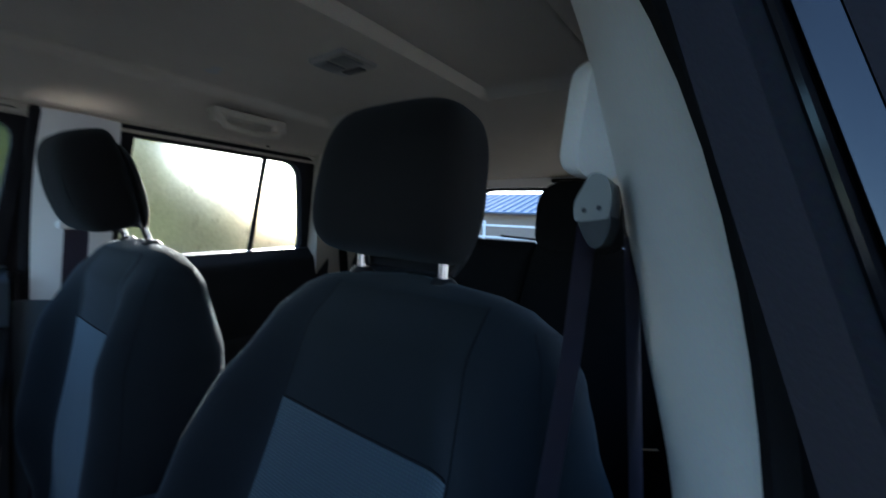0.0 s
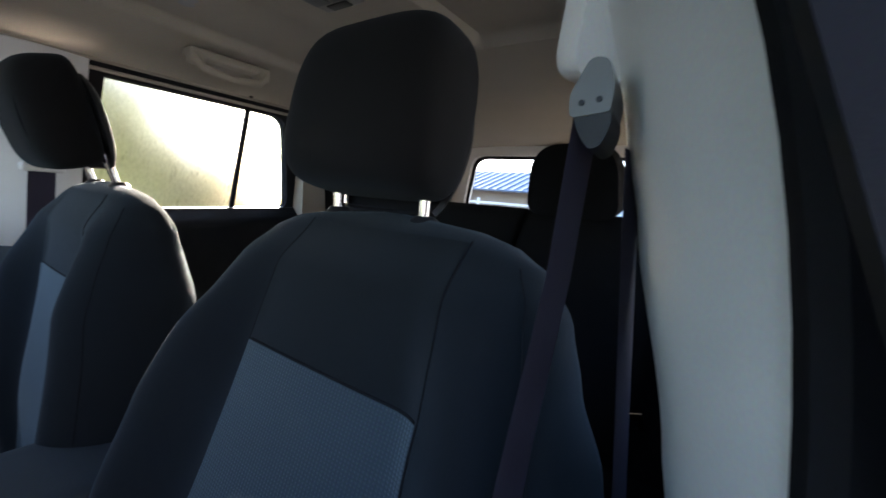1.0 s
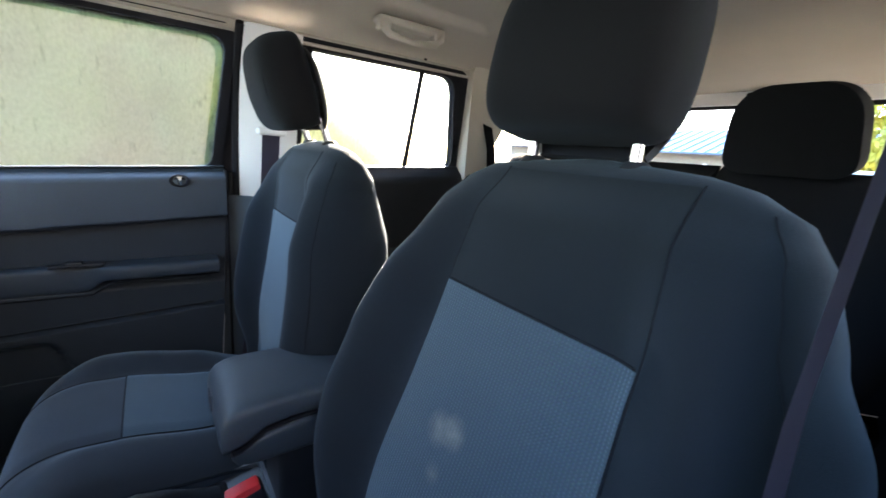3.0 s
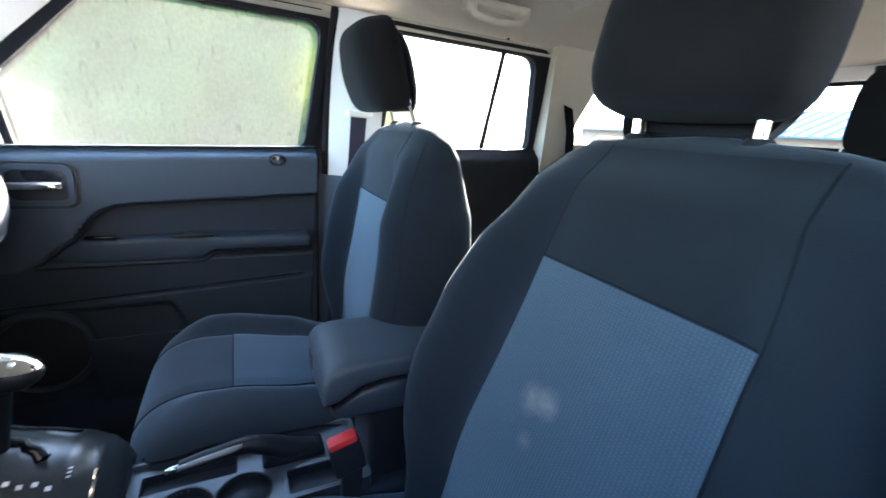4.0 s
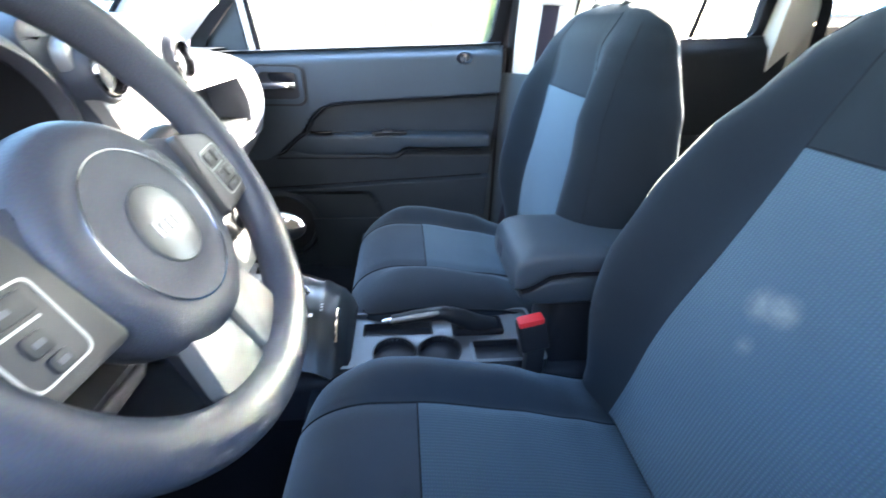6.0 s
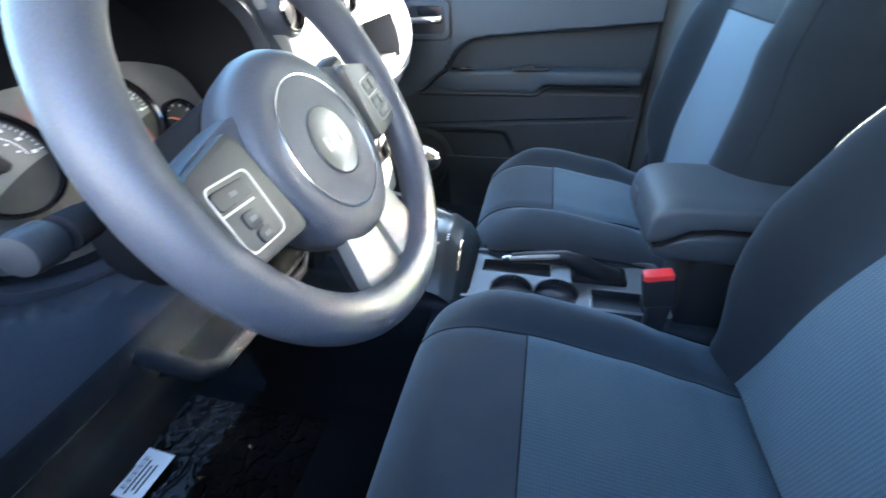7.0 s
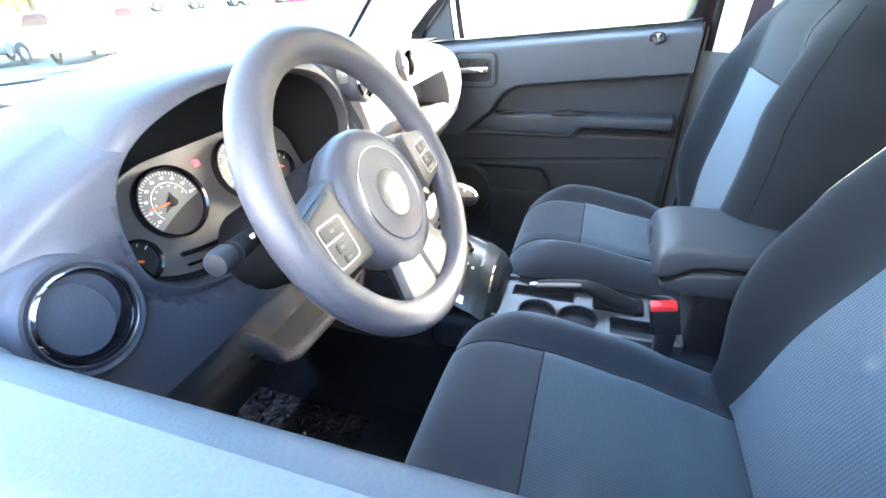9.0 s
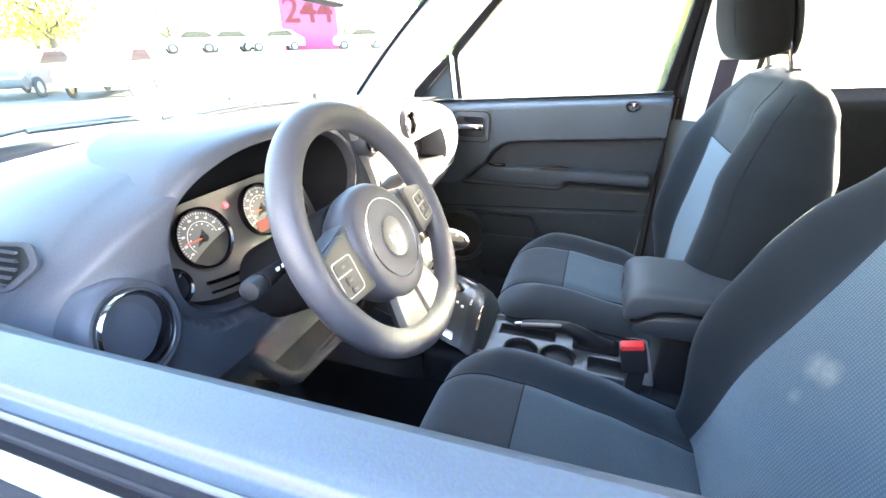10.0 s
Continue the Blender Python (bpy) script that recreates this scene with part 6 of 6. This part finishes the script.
k = 0
for x, y, h, mat in ((4.2, 0.85, 2.0, LEAF), (4.3, 0.05, 2.15, LEAF), (4.1, -0.55, 1.55, LEAF), (4.3, -1.1, 1.35, LEAF_Y), (4.6, -1.9, 0.95, LEAF_Y), (5.5, -3.6, 0.6, LEAF)):
    k += 1
    shrub((x, y, 0), (1.15, 1.05, h), 13000, mat, k, "dense roadside %s shrub" % ("yellowing" if mat is LEAF_Y else "green"), "shrub")
for x, y, h in ((0.7, -10.0, 1.5), (-0.9, -10.6, 1.8), (-2.4, -11.4, 1.7)):
    k += 1
    shrub((x, y, 0), (1.5, 1.4, h), 6500, LEAF_Y, k, "bright yellow-green tree behind the car", "tree")
for x, y in ((13.0, 23.0), (9.0, 26.0), (17.0, 30.0), (30.0, 36.0), (40.0, 31.0), (46.0, 28.0), (22.0, 40.0)):
    k += 1
    shrub((x, y, 0.8), (3.2, 2.6, 2.3), 3200, LEAF if k % 2 else LEAF_Y, k, "tree at the far edge of the car park", "tree", 0.2)

ROOFBLUE = surface("blue_metal_roof", (0.16, 0.22, 0.32), 0.5, metal=0.2, blotch=0.1)
STONEWALL = surface("tan_wall", (0.32, 0.26, 0.22), 0.9, grain=0.5, grain_size=20)
shed = base("shed_building", (9.0, -19, 0), "low tan building with a blue ribbed metal roof", "building")
part("wall", block((9.0, -19, 1.0), (17, 4, 2.0), 0.02), STONEWALL, shed)
roofb = part("roof", block((9.0, -17.8, 2.45), (18, 3.4, 0.08), 0.01, 1, (-18, 0, 0)), ROOFBLUE, shed)
for i in range(44):
    part("roof_rib", block((0.2 + i * 0.41, -17.8, 2.51), (0.04, 3.4, 0.05), 0.008, 1, (-18, 0, 0)), ROOFBLUE, roofb)
fence = base("fence", (2, -11, 0), "pale metal rail fence behind the car", "fence")
for i in range(9):
    part("post", block((1 + i * 2.0, -12.5, 0.75), (0.07, 0.07, 1.5), 0.01), WHITE, fence)
for z in (0.5, 0.95, 1.35):
    part("rail", block((9, -12.5, z), (16, 0.04, 0.07), 0.01), WHITE, fence)
bin_o = base("container", (1.5, -8.4, 0), "pale grey ribbed container beside the trees", "container")
part("body", block((1.5, -8.4, 0.72), (1.6, 1.2, 1.44), 0.03), surface("pale_grey_metal", (0.55, 0.58, 0.62), 0.5), bin_o)
for i in range(6):
    part("ridge", block((1.5, -7.79, 0.25 + i * 0.2), (1.6, 0.03, 0.05), 0.008), surface("pale_ridge", (0.6, 0.62, 0.66), 0.5) if "pale_ridge" not in bpy.data.materials else bpy.data.materials["pale_ridge"], bin_o)

EARTH = surface("reddish_bank", (0.085, 0.046, 0.038), 0.95, grain=1.0, grain_size=6, blotch=0.4, blotch_size=0.7, depth=0.05)
bank = part("bank", sheet(lambda r, a: (r * math.sin(a), r * math.cos(a), 0.02 + 1.15 * ramp(23, 34, r) * ramp(0.60, 0.68, a) + 0.05 * noise.noise(Vector((r, a * 30, 0)))), spread(22, 60, 60), spread(0.60, 1.30, 60)), EARTH)
tagged(bank, "reddish earth bank at the edge of the car park", "bank", kind="structure")


# tyre black lifted to grey; the veil of haze is in the colour
TYRE = surface("hazed_tyre", (0.05, 0.05, 0.05), 0.9, blotch=0.2)


def parked_car(x, y, z, turn, colour, label):
    c = base("parked_car", (x, y, z), label, "car", "parked cars")
    paint = surface("car_paint", colour, 0.25, metal=0.2, coat=1.0)
    side_line = [(-2.15, 0.35), (-2.2, 0.75), (-1.95, 0.98), (-1.0, 1.05), (-0.35, 1.48), (1.1, 1.52), (1.85, 1.05), (2.15, 0.95), (2.2, 0.40)]
    m = pose(x, y, z, 0, 0, turn) @ pose(0, -0.88, 0, 90, 0, 0)
    bm = slab(rounded(side_line, 0.12, 3), -1.76, m)
    part("body", bm, paint, c)
    for s in (0.005, -1.765):
        mm = m @ pose(0, 0, s if s > 0 else s)
        part("side_glass", slab(rounded([(-0.8, 1.05), (-0.28, 1.42), (1.0, 1.45), (1.55, 1.05)], 0.05, 3), -0.004 if s < 0 else 0.004, mm), GLOSSBLK, c, "dark side glass")
        for wx in (-1.35, 1.35):
            tyre = part("wheel", lathe([(0.19, -0.02), (0.33, -0.02), (0.34, 0.0), (0.33, 0.03), (0.19, 0.03)], mm @ pose(wx, 0.33, 0), 28), TYRE, c, "black tyre, greyed as if behind haze")
            part("rim", lathe([(0.001, -0.01), (0.19, -0.01), (0.19, 0.02), (0.001, 0.03)], mm @ pose(wx, 0.33, 0), 20), SILVER, tyre)
    return c


parked_car(10.6, 16.4, 0, 35, (0.75, 0.76, 0.78), "white car parked at the foot of the bank")
parked_car(9.6, 19.4, 0, 35, (0.10, 0.11, 0.12), "dark grey car parked beside a white one")
for az, c in ((41.5, (0.2, 0.21, 0.22)), (45.0, (0.3, 0.31, 0.33)), (50.2, (0.8, 0.8, 0.8)), (60.0, (0.78, 0.78, 0.8))):
    parked_car(39 * math.sin(radians(az)), 39 * math.cos(radians(az)), 1.17, -az + 8, c, "%s car parked on top of the bank" % ("white" if c[0] > 0.5 else "dark grey"))

BANNER = surface("pink_banner", (0.42, 0.045, 0.13), 0.7, blotch=0.1)
BANNER_RED = surface("banner_red", (0.10, 0.002, 0.006), 0.7)
bx, by = 41 * math.sin(radians(54.5)), 41 * math.cos(radians(54.5))
bm_ = pose(bx, by, 4.2, 90, 0, 180 - 54.5 + 180)
banner = base("banner", (bx, by, 1.1), "pink banner with large red figures on two poles", "banner")
part("sheet", block((0, 0, 0), (4.6, 6.0, 0.05), 0.01), BANNER, banner).matrix_world = bm_
for s in (-1, 1):
    part("pole", block((0, 0, 0), (0.1, 7.6, 0.1), 0.02), SILVER, banner).matrix_world = bm_ @ pose(s * 2.25, -0.4, -0.08)
font = bpy.data.curves.new("figures", "FONT")
font.body, font.size, font.extrude, font.align_x = "244", 2.7, 0.01, "CENTER"
font.offset = 0.045
tmp = new("figures_curve", font)
bpy.context.view_layer.update()
me = bpy.data.meshes.new_from_object(tmp)
bpy.data.objects.remove(tmp)
me.materials.append(BANNER_RED)
fig = new("figures", me)
fig.matrix_world = bm_ @ pose(0, -0.9, 0.04)
fig.parent = banner
fig.matrix_parent_inverse = banner.matrix_world.inverted()


# ---- the car's outside ----
bonnet = part("bonnet", sheet(lambda x, y: (x, y, 1.105 - 0.10 * ramp(0.9, 2.0, y) - 0.05 * (abs(x) / 0.80) ** 4 + 0.012 * ramp(0.30, 0.36, abs(x)) * ramp(0.60, 0.52, abs(x))), spread(-0.80, 0.80, 50), spread(0.975, 1.86, 30), 0.008), PAINT)
tagged(bonnet, "silver painted bonnet in front of the windscreen", "bonnet", kind="structure")
nose = base("wall_south", (0, 1.9, 0.3), "silver painted front end with a slotted grille", "car front", kind="structure")
part("front_panel", block((0, 1.89, 0.66), (1.62, 0.10, 0.68), 0.05, 4), PAINT, nose)
for k in range(7):
    part("grille_slot", block((-0.27 + k * 0.09, 1.943, 0.80), (0.045, 0.012, 0.16), 0.015, 3), GLOSSBLK, nose)
for s in (-1, 1):
    part("headlight", lathe([(0.001, 0), (0.085, 0), (0.085, 0.012), (0.05, 0.022), (0.001, 0.026)], pose(s * 0.53, 1.936, 0.80, -90, 0, 0), 28), SILVER, nose)
    wing = part("front_wing", sheet(lambda y, z: (s * (0.855 - 0.05 * ramp(0.9, 1.06, z)), y, z), spread(0.66, 1.88, 24), spread(0.36, 1.06, 14), 0.006), PAINT)
    tagged(wing, "silver painted front wing beside the bonnet", "wing", kind="structure")
    for y in (1.33, -1.30):
        w = base("wheel", (s * 0.80, y, 0), "black tyre on a silver alloy wheel", "wheel", "wheels")
        m = pose(s * 0.80, y, 0.345, 0, 90 * s, 0)
        tyre = part("tyre", lathe([(0.215, -0.10), (0.325, -0.10), (0.345, -0.08), (0.345, 0.06), (0.325, 0.085), (0.215, 0.08)], m, 40), TYRE, w)
        part("rim", lathe([(0.001, 0.03), (0.06, 0.05), (0.19, 0.05), (0.214, 0.075), (0.214, -0.09), (0.001, -0.09)], m, 40), SILVER, tyre)
